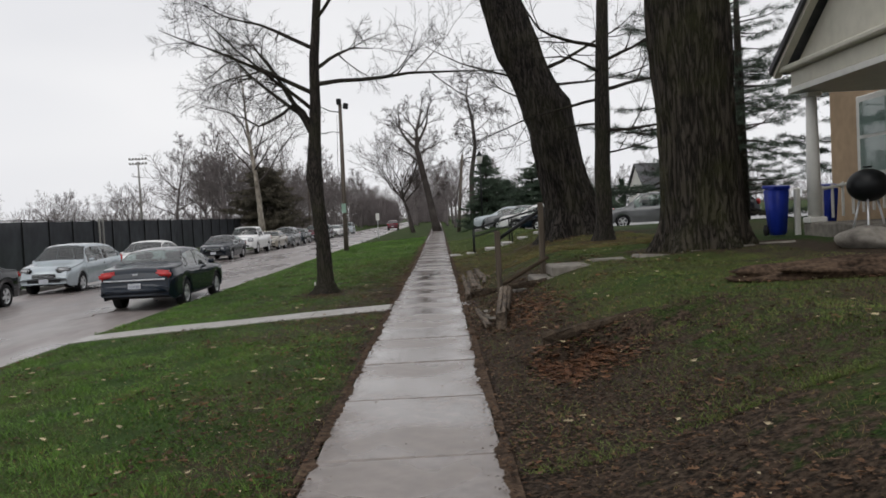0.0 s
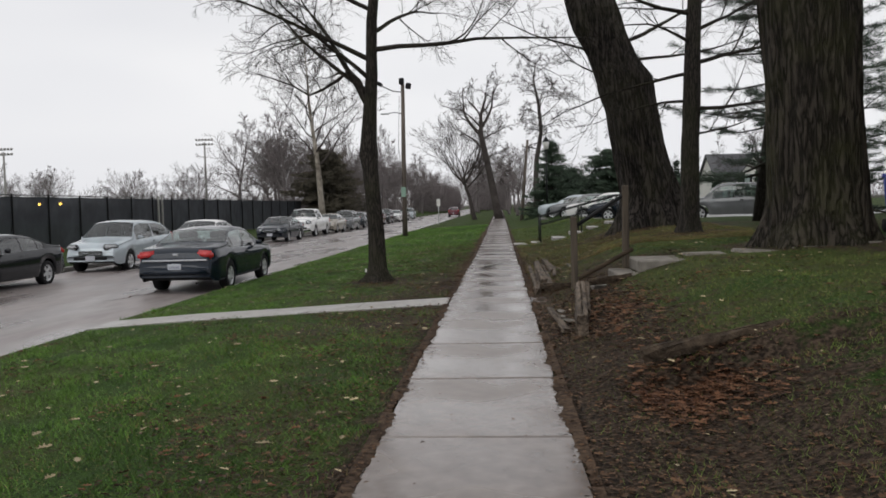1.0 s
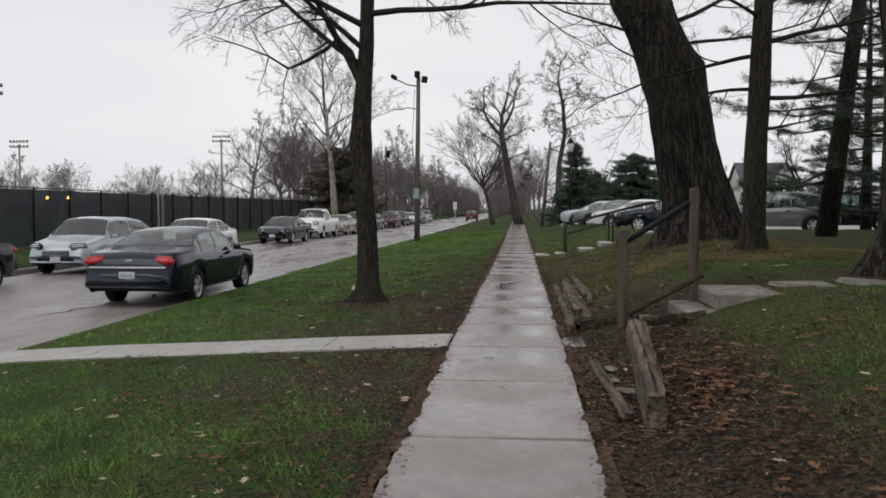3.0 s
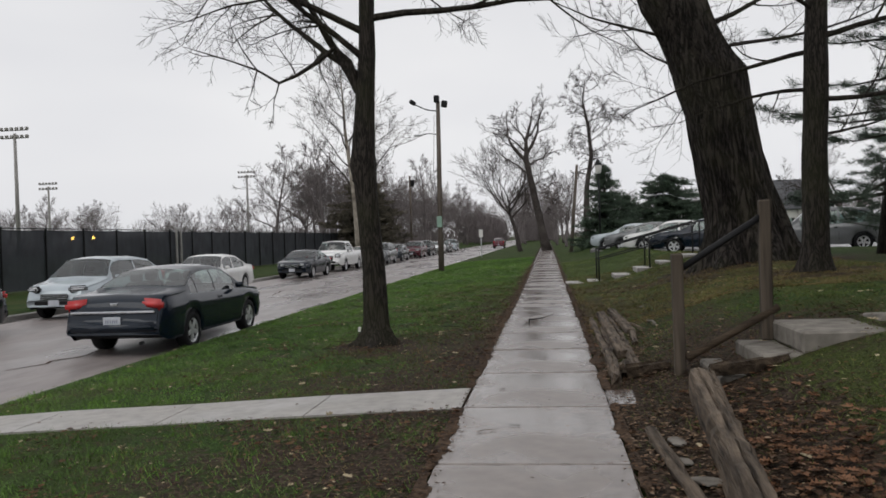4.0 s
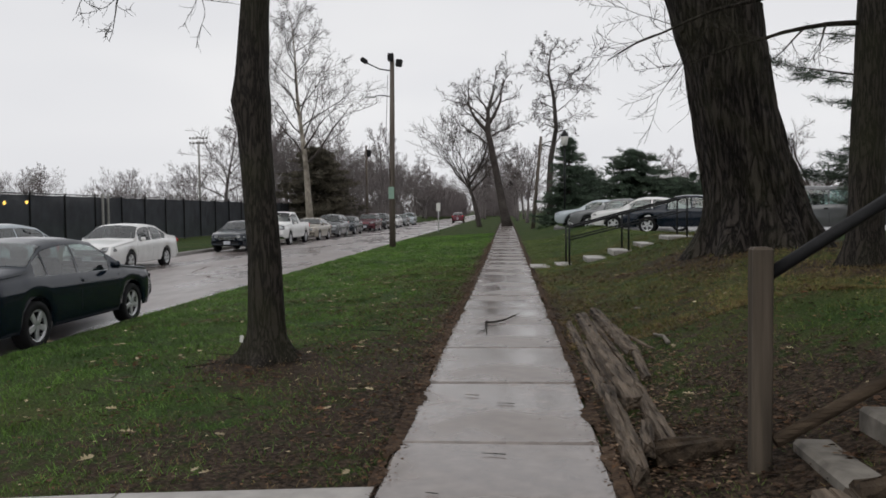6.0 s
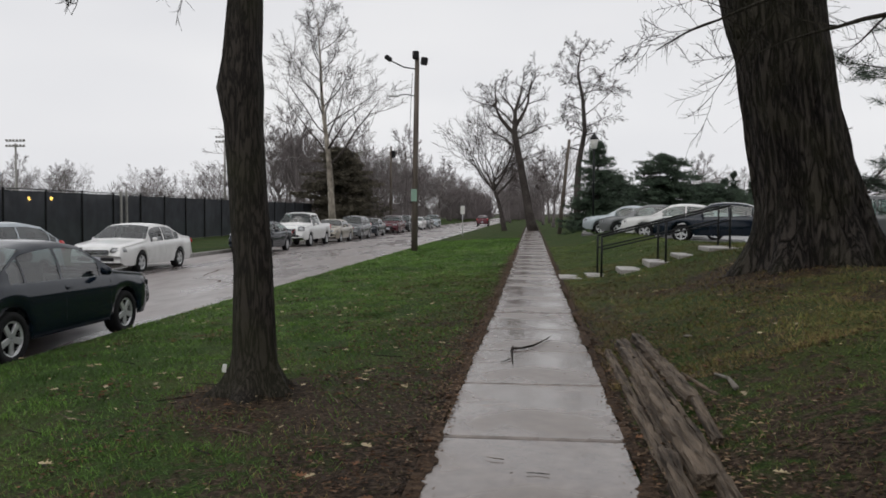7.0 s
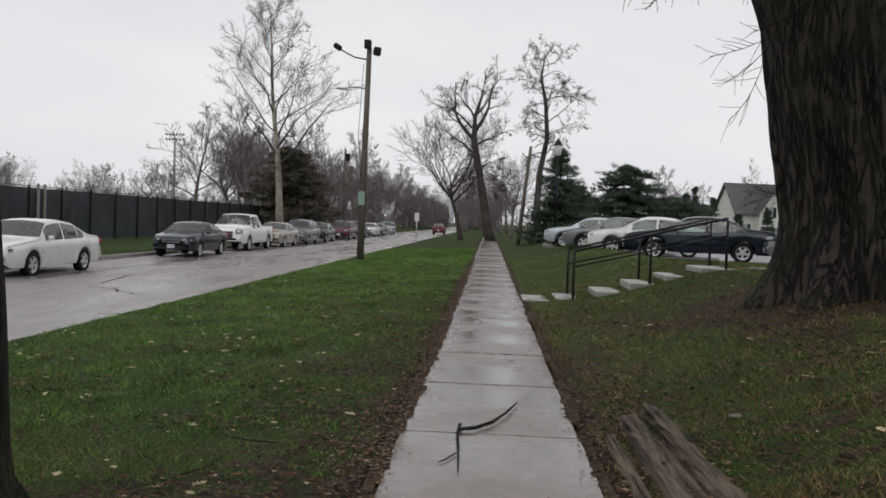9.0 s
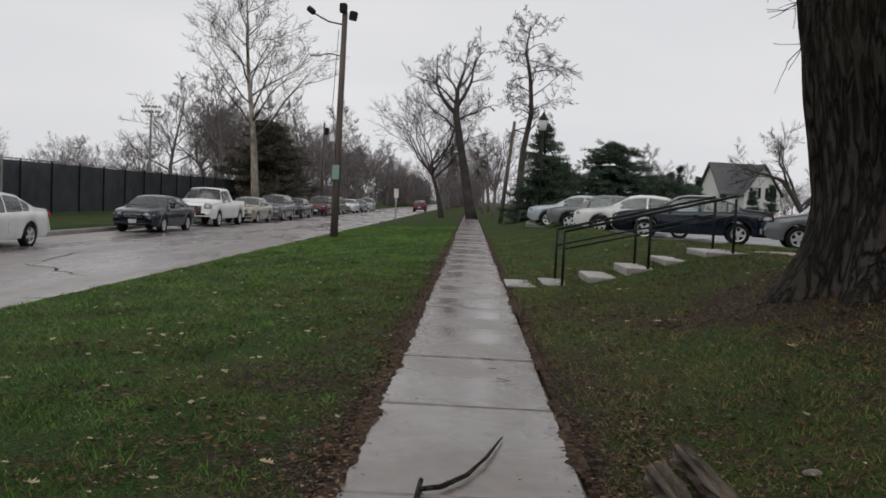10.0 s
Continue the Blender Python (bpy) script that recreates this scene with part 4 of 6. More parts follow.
def car(at, heading, label, paint, style="sedan", length=4.9, width=1.82, height=1.46, base=2.78, group="", detail=True, category="car"):
    """A parked car; its nose points along +y of its own axes. heading: degrees about z."""
    root = thing("parked_car", pose(*at, 0, 0, heading), label, category, group)
    L, W, H = length, width / 2, height
    fo = (L - base) * 0.47
    yf, yr = L / 2 - fo, L / 2 - fo - base
    R = 0.335 if style != "pickup" else 0.40
    A = R + 0.06
    u = lambda s: L / 2 - s * L
    if style == "sedan":
        top = [(0, 0.57), (0.006, 0.75), (0.025, 0.84), (0.08, 0.905), (0.16, 0.95), (0.24, 0.99), (0.27, 1.02), (0.40, H - 0.06), (0.47, H), (0.58, H), (0.68, H - 0.06), (0.80, 1.12), (0.84, 1.09), (0.96, 1.04), (0.985, 0.9), (1, 0.5)]
        belt = [(0, 0.54), (0.006, 0.71), (0.025, 0.79), (0.08, 0.845), (0.25, 0.93), (0.8, 0.99), (0.96, 0.97), (0.985, 0.83), (1, 0.48)]
        cowl, roof0, roof1, deck = 0.27, 0.415, 0.66, 0.80
    elif style == "suv":
        top = [(0, 0.55), (0.015, 0.78), (0.06, 0.92), (0.2, 1.02), (0.24, 1.07), (0.37, H - 0.06), (0.45, H), (0.7, H - 0.02), (0.82, H - 0.1), (0.95, 1.12), (0.985, 0.95), (1, 0.5)]
        belt = [(0, 0.52), (0.015, 0.74), (0.06, 0.85), (0.22, 0.97), (0.8, 1.08), (0.95, 1.08), (0.985, 0.85), (1, 0.48)]
        cowl, roof0, roof1, deck = 0.24, 0.385, 0.82, 0.94
    else:
        top = [(0, 0.62), (0.012, 1.02), (0.05, 1.14), (0.2, 1.2), (0.23, 1.25), (0.31, H - 0.06), (0.36, H), (0.5, H), (0.55, H - 0.05), (0.575, 1.32), (0.58, 1.28), (0.985, 1.28), (0.99, 1.2), (1, 0.65)]
        belt = [(0, 0.58), (0.012, 0.95), (0.05, 1.05), (0.22, 1.14), (0.55, 1.2), (0.985, 1.25), (0.99, 1.15), (1, 0.6)]
        cowl, roof0, roof1, deck = 0.23, 0.325, 0.535, 0.575
    sill = 0.27 if style != "pickup" else 0.42

    def half(s):
        nose = 1 - 0.16 * smooth01(1 - s / 0.10) - 0.10 * smooth01(1 - (1 - s) / 0.08)
        return W * nose

    def low(s):
        y = u(s)
        z = sill + 0.10 * smooth01(1 - s / 0.05) + 0.12 * smooth01(1 - (1 - s) / 0.06)
        for c in (yf, yr):
            d = abs(y - c)
            if d < A:
                z = max(z, R + math.sqrt(A * A - d * d))
        return z

    def gt(bz, tz, w, wr, cab):
        e = ((w * 0.93 + wr) / 2 + 0.015, bz + (tz - bz) * 0.5)
        q = (wr, tz - 0.035 * cab - 0.004)
        return (e[0] + (q[0] - e[0]) * 0.72, e[1] + (q[1] - e[1]) * 0.72)

    def section(s):
        w, z0, bz, tz = half(s), low(s), lerp_list(s, belt), lerp_list(s, top)
        tz = max(tz, bz + 0.015)
        cab = smooth01((tz - bz - 0.05) / max(0.2, (H - bz) * 0.9))
        mid = max(0.58, z0 + 0.01)
        mid = min(mid, bz - 0.02) if bz - 0.02 > z0 else z0 + 0.005
        wr = w * (0.93 - 0.20 * cab)
        return [(w * 0.955, z0), (w * 0.99, z0 + (mid - z0) * 0.35), (w, mid), (w * 0.995, mid + (bz - mid) * 0.55), (w * 0.965, bz), (w * 0.93, bz + 0.012), ((w * 0.93 + wr) / 2 + 0.015, bz + (tz - bz) * 0.5), gt(bz, tz, w, wr, cab), (wr, tz - 0.035 * cab - 0.004), (wr * 0.6, tz + 0.012 * (1 - cab) * 0), (0.0, tz + 0.02)]

    stations = sorted({round(q, 4) for q in [i / 46 for i in range(47)] + [0.006, 0.015, 0.03, 0.985, 0.993, cowl, roof0, roof1, deck, cowl + 0.012, roof0 - 0.012, roof1 + 0.012, deck - 0.012, cowl + 0.075, (roof0 + roof1) / 2 - 0.006, (roof0 + roof1) / 2 + 0.006, roof1 + 0.035, roof1 + 0.042, (roof1 + deck) / 2 + 0.03, roof0 - 0.03, roof1 - 0.01] + [(L / 2 - c + d) / L for c in (yf, yr) for d in (-A, -A * 0.95, -A * 0.8, -A * 0.5, 0, A * 0.5, A * 0.8, A * 0.95, A)]})
    v, f = [], []
    for s in stations:
        sec = section(s)
        row = [(-x, z) for x, z in sec] + [(x, z) for x, z in sec[-2::-1]]
        v += [(x, u(s), z) for x, z in row]
    k = 21
    pillar = (roof0 + roof1) / 2 + (0.0 if style != "pickup" else -0.01)
    quarter = (roof1 + deck) / 2 + 0.03
    if style == "pickup":
        panes = [(roof0 - 0.03, roof1 - 0.01)]
    else:
        panes = [(cowl + 0.075, pillar - 0.006), (pillar + 0.006, roof1 + 0.035), (roof1 + 0.042, quarter)]
    for j in range(len(stations) - 1):
        sm = (stations[j] + stations[j + 1]) / 2
        for i in range(k - 1):
            if i in (5, 6, 13, 14) and any(a < sm < b_ for a, b_ in panes):
                continue
            if 8 <= i <= 11 and (cowl + 0.012 < sm < roof0 - 0.012 or roof1 + 0.012 < sm < deck - 0.012):
                continue
            f.append((j * k + i, j * k + i + 1, (j + 1) * k + i + 1, (j + 1) * k + i))
    f.append(tuple(range(k)))
    f.append(tuple((len(stations) - 1) * k + i for i in reversed(range(k))))
    mesh_ob("body", v, f, paint, root, smooth=True)
    if detail:
        fl_z = sill + 0.13
        for sx_ in (-1, 1):
            for sy_ in ((roof0 + 0.07, roof1 - 0.06) if style != "pickup" else (roof0 + 0.12,)):
                seat = new("seat")
                seat.parent = root
                part("cushion", box(0.5, 0.5, 0.2, (sx_ * W * 0.42, u(sy_), fl_z + 0.16), 0.05), M_SEAT, seat)
                part("backrest", box(0.48, 0.14, 0.62, (sx_ * W * 0.42, u(sy_ + 0.055), fl_z + 0.5), 0.05, Matrix.Rotation(radians(14), 4, "X")), M_SEAT, seat)
                part("headrest", box(0.26, 0.09, 0.17, (sx_ * W * 0.42, u(sy_ + 0.078), fl_z + 0.9), 0.04), M_SEAT, seat)
        part("dashboard", box(width * 0.74, 0.45, 0.14, (0, u(cowl + 0.04), lerp_list(cowl, belt) - 0.05), 0.05), M_DARK, root)
        part("parcel_shelf", box(width * 0.7, 0.5, 0.05, (0, u(deck - 0.04), lerp_list(deck, belt) - 0.02), 0.02), M_DARK, root)
    part("underbody", box(width * 0.86, L * 0.93, 0.10, (0, 0, sill + 0.09), 0.03), M_DARK, root)

    def patch(name, s0, s1, i0, i1, side, material, lift=0.008, t0=0.0, t1=1.0, ns=7, slant=0.0):
        """A pane on the body: between stations s0 and s1 and between section points i0 and i1."""
        pv, pf = [], []
        nv = 5
        for a in range(ns):
            for c in range(nv):
                tt = t0 + (t1 - t0) * c / (nv - 1)
                s = s0 + (s1 - s0) * a / (ns - 1) + slant * tt
                sec = section(s)
                q = i0 + tt * (i1 - i0)
                i = min(len(sec) - 2, int(q))
                x = sec[i][0] + (sec[i + 1][0] - sec[i][0]) * (q - i)
                z = sec[i][1] + (sec[i + 1][1] - sec[i][1]) * (q - i)
                pv.append(Vector((side * x, u(s), z)))
        for a in range(ns - 1):
            for c in range(nv - 1):
                q = (a * nv + c, (a + 1) * nv + c, (a + 1) * nv + c + 1, a * nv + c + 1)
                pf.append(q if side < 0 else q[::-1])
        norm = [Vector() for _ in pv]
        for q in pf:
            n_ = (pv[q[1]] - pv[q[0]]).cross(pv[q[2]] - pv[q[0]])
            for i in q:
                norm[i] += n_
        flip = 1
        mid = norm[len(pv) // 2]
        out = Vector((side * 0.6 if side else 0, 0, 0.6))
        if mid.dot(out) < 0:
            flip = -1
        pv = [p + (n_.normalized() * lift * flip if n_.length > 0 else Vector()) for p, n_ in zip(pv, norm)]
        return mesh_ob(name, [tuple(p) for p in pv], pf if flip > 0 else [q[::-1] for q in pf], material, root, smooth=True)

    def screen(name, s0, s1, lift=0.008):
        pv, pf = [], []
        for a in range(6):
            s = s0 + (s1 - s0) * a / 5
            sec = section(s)
            xs = [-sec[8][0] * 0.985, -sec[9][0], 0, sec[9][0], sec[8][0] * 0.985]
            zs = [sec[8][1], sec[9][1], sec[10][1], sec[9][1], sec[8][1]]
            pv += [(x, u(s), z + lift - 0.004) for x, z in zip(xs, zs)]
        pf = [(a * 5 + c, a * 5 + c + 1, (a + 1) * 5 + c + 1, (a + 1) * 5 + c) for a in range(5) for c in range(4)]
        return mesh_ob(name, pv, pf, M_GLASS, root, smooth=True)

    screen("windscreen", cowl + 0.012, roof0 - 0.012)
    screen("rear_window", roof1 + 0.012, deck - 0.012)
    for side in (-1, 1):
        for q, (a, c) in enumerate(panes):
            patch("side_window" if q < 2 else "quarter_window", a, c, 5, 7, side, M_GLASS, lift=-0.006, ns=5)
        for sa in ((cowl + 0.03, pillar, roof1 + 0.05) if style != "pickup" else (cowl + 0.03, roof1 + 0.012)):
            patch("door_seam", sa - 0.0012, sa + 0.0012, 0.25, 4.7, side, M_DARK, lift=0.003, ns=2)
        hz = {"sedan": 0.73, "suv": 0.83, "pickup": 1.0}[style]
        turn_ = Matrix.Rotation(radians(-side * (26 if style != "pickup" else 12)), 4, "Z")
        wide, tall = (0.42, 0.13) if style != "pickup" else (0.30, 0.24)
        lamp_at = (side * (W - 0.31), L / 2 - 0.125, hz)
        hl = part("headlight", box(wide, 0.20, tall, lamp_at, 0.045, turn_, seg=2), M_LENS, root, smooth=True)
        part("bezel", box(wide + 0.05, 0.17, tall + 0.05, lamp_at, 0.05, turn_, seg=2), M_DARK, hl, smooth=True)
        patch("door_handle", pillar - 0.035, pillar - 0.008, 3.25, 3.5, side, M_DARK if style == "suv" else paint, lift=0.02, ns=3)
        b_ = box(0.16, 0.07, 0.12, (side * (W + 0.06), u(cowl + 0.085), lerp_list(cowl + 0.08, belt) + 0.09), 0.025)
        part("mirror", b_, paint, root, smooth=True)
        for y in (yf, yr):
            wob = new("wheel")
            wob.parent = root
            wob.matrix_basis = pose(side * (W - 0.12), y, R, 0, 90, 0)
            wv, wf = [], []
            prof = [(R * 0.66, -0.10), (R * 0.95, -0.105), (R, -0.07), (R, 0.07), (R * 0.95, 0.105), (R * 0.66, 0.10)]
            ns = 28
            for i in range(ns):
                a = 6.2832 * i / ns
                wv += [(r * math.cos(a), r * math.sin(a), z) for r, z in prof]
            np_ = len(prof)
            wf = [(i * np_ + c, ((i + 1) % ns) * np_ + c, ((i + 1) % ns) * np_ + (c + 1) % np_, i * np_ + (c + 1) % np_) for i in range(ns) for c in range(np_)]
            mesh_ob("tyre", wv, wf, M_TYRE, wob, smooth=True)
            rb = bmesh.new()
            bmesh.ops.create_cone(rb, cap_ends=True, segments=24, radius1=R * 0.64, radius2=R * 0.64, depth=0.06)
            part("hub", rb, M_DARK, wob)
            rb = bmesh.new()
            for i in range(5 if style != "pickup" else 6):
                a = 6.2832 * i / (5 if style != "pickup" else 6)
                box(R * 0.6, R * 0.25, 0.03, (math.cos(a) * R * 0.33, math.sin(a) * R * 0.33, side * 0.075), 0.008, Matrix.Rotation(a, 4, "Z"), rb)
            tvv, tff = [], []
            for i in range(24):
                a = 6.2832 * i / 24
                for r_, z_ in ((R * 0.57, 0.075), (R * 0.66, 0.095), (R * 0.66, 0.03)):
                    tvv.append((r_ * math.cos(a), r_ * math.sin(a), side * z_))
            vs = [rb.verts.new(q) for q in tvv]
            for i in range(24):
                for c in range(2):
                    rb.faces.new((vs[i * 3 + c], vs[((i + 1) % 24) * 3 + c], vs[((i + 1) % 24) * 3 + c + 1], vs[i * 3 + c + 1]))
            part("rim", rb, M_RIM, wob)
    # nose and tail
    zb_f, zb_r = lerp_list(0.012, belt), lerp_list(0.985, belt)
    part("grille", box(width * 0.42, 0.05, 0.16 if style != "pickup" else 0.34, (0, L / 2 - 0.015, zb_f - 0.06 if style != "pickup" else 0.86), 0.02), M_CHROME if style == "pickup" else M_DARK, root)
    for q in (-0.05, 0.0, 0.05):
        part("grille_bar", box(width * 0.41, 0.03, 0.016, (0, L / 2 + 0.005, (zb_f - 0.06 if style != "pickup" else 0.86) + q * (1 if style != "pickup" else 1.8)), 0.005), M_CHROME if style != "pickup" else M_DARK, root)
    part("lower_grille", box(width * 0.6, 0.05, 0.12, (0, L / 2 - 0.012, sill + 0.2), 0.02), M_DARK, root)
    part("number_plate", box(0.31, 0.02, 0.155, (0, -L / 2 - 0.012, 0.62 if style != "pickup" else 0.7), 0.006), M_PLATE, root)
    part("number_plate", box(0.31, 0.02, 0.155, (0, L / 2 + 0.016, sill + 0.2), 0.006), M_PLATE, root)
    part("rear_bumper", box(width * 0.84, 0.09, 0.19, (0, -L / 2 + 0.015, sill + 0.24), 0.035, seg=2), paint if style != "pickup" else M_CHROME, root, smooth=True)
    for side in (-1, 1):
        lz = 0.86 if style == "sedan" else (1.0 if style == "suv" else 1.05)
        if style == "sedan":
            b_ = box(0.42, 0.15, 0.19, (side * (W - 0.25), -L / 2 + 0.125, lz + 0.035), 0.05, Matrix.Rotation(radians(-side * 14), 4, "Z") @ Matrix.Rotation(radians(side * 5), 4, "Y"), seg=2)
        else:
            b_ = box(0.14, 0.14, 0.30, (side * (W - 0.13), -L / 2 + 0.08, lz), 0.035, seg=2)
        part("tail_light", b_, M_TAIL, root, smooth=True)
    if detail:
        part("badge", box(0.14, 0.02, 0.05, (0, -L / 2 + 0.075, 0.90 if style == "sedan" else 1.0), 0.008), M_CHROME, root)
        part("exhaust", rod_bm((W * 0.55, -L / 2 + 0.06, sill - 0.02), (W * 0.55, -L / 2 - 0.03, sill - 0.02), 0.03), M_DARK, root)
        for q in (-0.1, -0.06, -0.02, 0.02, 0.06, 0.1):
            part("plate_bar", box(0.018, 0.004, 0.055, (q, -L / 2 - 0.023, 0.62 if style != "pickup" else 0.7), 0.0), M_SLATE, root)
    if style == "sedan":
        part("boot_trim", box(width * 0.82, 0.035, 0.045, (0, -L / 2 + 0.016, 0.77), 0.012), M_CHROME, root)
    return root


def paint(name, c, metal=0.35):
    return mat(name, c, 0.10, metal=metal * 0.4, vary=0.08, scale=3, bump=0.0, spec=0.45)


P_NAVY = paint("dark_green_blue_paint", (0.006, 0.012, 0.022))
P_SILVER = paint("pale_silver_paint", (0.42, 0.47, 0.50), 0.5)
P_WHITE = paint("white_car_paint", (0.72, 0.72, 0.71), 0.0)
P_BLACKC = paint("black_car_paint", (0.010, 0.011, 0.014))
P_GREY = paint("grey_car_paint", (0.16, 0.165, 0.17), 0.5)
P_SLATE = paint("slate_car_paint", (0.014, 0.019, 0.027), 0.3)
P_BEIGE = paint("beige_car_paint", (0.36, 0.33, 0.28), 0.4)
P_RED = paint("dark_red_paint", (0.085, 0.010, 0.018))

car((-7.2, 8.82, ROAD_Z + 0.01), 0, "dark green-blue wet sedan parked against the grass", P_NAVY, "sedan", 5.05, 1.85, 1.49, 2.82)
FAR_X = -12.95
ROW = "cars parked along the far kerb"
car((FAR_X, 8.4, ROAD_Z), 180, "black sedan parked along the far kerb", P_BLACKC, "sedan", 4.5, 1.76, 1.42, 2.62, ROW)
car((FAR_X, 16.0, ROAD_Z), 180, "pale silver crossover parked along the far kerb", P_SILVER, "suv", 4.7, 1.87, 1.65, 2.75, ROW)
car((FAR_X, 23.9, ROAD_Z), 180, "white sedan with dark alloy wheels parked along the far kerb", P_WHITE, "sedan", 5.0, 1.9, 1.52, 2.75, ROW)
car((FAR_X, 36.6, ROAD_Z), 180, "dark slate sedan parked behind the white one", P_SLATE, "sedan", 4.75, 1.8, 1.47, 2.75, ROW)
car((FAR_X - 0.2, 44.5, ROAD_Z), 180, "white pickup truck with chrome grille at the far kerb", P_WHITE, "pickup", 5.8, 2.0, 1.9, 3.57, ROW, category="pickup truck")
for k, (y, p, st, lb) in enumerate(((50.9, P_BEIGE, "sedan", "beige sedan parked in the row"), (57.3, P_GREY, "suv", "grey crossover parked in the row"), (63.5, P_SLATE, "sedan", "dark sedan parked in the row"), (74, P_RED, "suv", "dark red crossover parked in the row"),
                                    (80.5, P_BLACKC, "suv", "black crossover parked in the row"), (90, P_WHITE, "sedan", "white sedan far down the street"), (97, P_GREY, "sedan", "grey sedan far down the street"), (105, P_SILVER, "suv", "silver crossover far down the street"))):
    car((FAR_X, y, ROAD_Z), 180, lb, p, st, 4.7, 1.82, 1.48 if st == "sedan" else 1.68, 2.72, ROW, detail=False)
car((-7.3, 122, ROAD_Z), 0, "dark red car parked against the grass far ahead", P_RED, "suv", 4.6, 1.8, 1.6, 2.7)
LOT = "cars in the parking lot"
car((7.1, 29.7, 0.42), 76, "dark navy sedan parked in the raised lot", P_NAVY, "sedan", 4.95, 1.85, 1.47, 2.8, LOT)
car((6.2, 33.1, 0.42), 76, "white sedan parked beside the navy one", P_WHITE, "sedan", 4.8, 1.83, 1.46, 2.75, LOT)
car((5.5, 36.6, 0.42), 76, "grey sedan parked third in the lot", P_GREY, "sedan", 4.7, 1.8, 1.45, 2.7, LOT)
car((5.0, 40.4, 0.42), 76, "silver sedan parked fourth in the lot", P_SILVER, "sedan", 4.7, 1.8, 1.45, 2.7, LOT)
car((14.6, 29.5, 0.42), 70, "black crossover further back in the lot", P_BLACKC, "suv", 4.8, 1.9, 1.72, 2.8, LOT)
car((10.9, 27.2, 0.42), 76, "dark grey crossover with chrome trim in the lot", P_GREY, "suv", 4.7, 1.87, 1.7, 2.75, LOT)


# ---- fence ----
fence = thing("fence", (0, 0, 0), "tall black chain-link fence hung with dark windscreen", "fence", kind="structure")
FX, FZ0, FZ1 = -22.0, -0.30, 2.42
y = 6.0
while y < 78:
    rod("post", (FX, y, FZ0 - 0.1), (FX, y, FZ1 + 0.05), 0.045, M_BLACK, fence)
    v, f = [], []
    for i in range(7):
        for j in range(5):
            t, q = i / 6, j / 4
            v.append((FX - 0.05 - 0.06 * math.sin(math.pi * t) * math.sin(math.pi * q) * random.uniform(0.4, 1.4), y + 3.05 * t, FZ0 + 0.06 + (FZ1 - FZ0 - 0.12 - 0.03 * math.sin(math.pi * t)) * q))
    f = [(i * 5 + j, (i + 1) * 5 + j, (i + 1) * 5 + j + 1, i * 5 + j + 1) for i in range(6) for j in range(4)]
    mesh_ob("windscreen_panel", v, f, M_FENCE, fence)
    y += 3.05
rod("top_rail", (FX, 6, FZ1), (FX, 78, FZ1), 0.025, M_BLACK, fence)
rod("bottom_rail", (FX, 6, FZ0 + 0.08), (FX, 78, FZ0 + 0.08), 0.02, M_BLACK, fence)


# ---- poles and signs ----
def stick(name, pts, r, material, parent, sides=8):
    v, f = tube(pts, r if isinstance(r, list) else [r] * len(pts), sides)
    return mesh_ob(name, v, f, material, parent, smooth=True)


LX, LY = -5.25, 34.7
lp = thing("street_lamp", (LX, LY, ground_z(LX, LY)), "wooden pole with a floodlight pair and an arm lamp", "street lamp")
stick("pole", [(0, 0, -0.1), (0.04, 0, 4), (0.1, 0, 8.6)], [0.15, 0.125, 0.10], M_POLE, lp, 12)
stick("arm", [(0.1, 0, 8.1), (-0.5, 0, 8.2), (-1.1, 0, 8.5)], 0.03, M_DARK, lp)
part("floodlight", box(0.3, 0.22, 0.34, (0.42, 0, 8.45), 0.04, Matrix.Rotation(radians(10), 4, "Y")), M_DARK, lp)
part("floodlight", box(0.28, 0.24, 0.36, (0.05, -0.12, 8.7), 0.04), M_DARK, lp)
part("arm_lamp", box(0.34, 0.2, 0.22, (-1.2, 0, 8.6), 0.05, Matrix.Rotation(radians(35), 4, "Y")), M_DARK, lp)
stick("bracket", [(0.1, 0, 6.9), (-0.4, 0, 7.0), (-0.8, 0, 6.95)], 0.022, M_DARK, lp)
part("luminaire", box(0.5, 0.18, 0.09, (-0.95, 0, 6.93), 0.03), M_RIM, lp)
part("notice", box(0.26, 0.03, 0.55, (0, -0.15, 2.5), 0.01), M_NOTICE, lp, "faded green notice fixed to the pole")
stick("cable", [(0.05, -0.1, 2.2), (-0.22, -0.12, 5.0), (-0.1, -0.1, 7.9)], 0.012, M_DARK, lp, 5)

sg = thing("street_sign", (-5.2, 60, ground_z(-5.2, 60)), "small white street sign on a thin steel post", "sign")
stick("post", [(0, 0, 0), (0, 0, 2.2)], 0.03, M_RIM, sg)
part("plate", box(0.32, 0.02, 0.62, (0, -0.04, 1.95), 0.01), M_WHITE, sg)

up = thing("utility_pole", (1.9, 56, 0.1), "leaning wooden utility pole with a short arm", "utility pole")
stick("pole", [(0, 0, -0.1), (0.3, 0, 3.2), (0.62, 0, 6.5)], [0.15, 0.13, 0.1], M_POLE, up, 10)
stick("arm", [(0.58, 0, 6.0), (1.3, 0, 5.75)], 0.04, M_DARK, up)
up = thing("utility_pole", (-16.2, 92, -0.3), "wooden utility pole beyond the parked cars", "utility pole")
stick("pole", [(0, 0, -0.1), (0, 0, 9.4)], [0.16, 0.11], M_POLE, up, 10)
part("transformer", box(0.45, 0.4, 0.8, (0.3, 0, 8.5), 0.06), M_DARK, up)

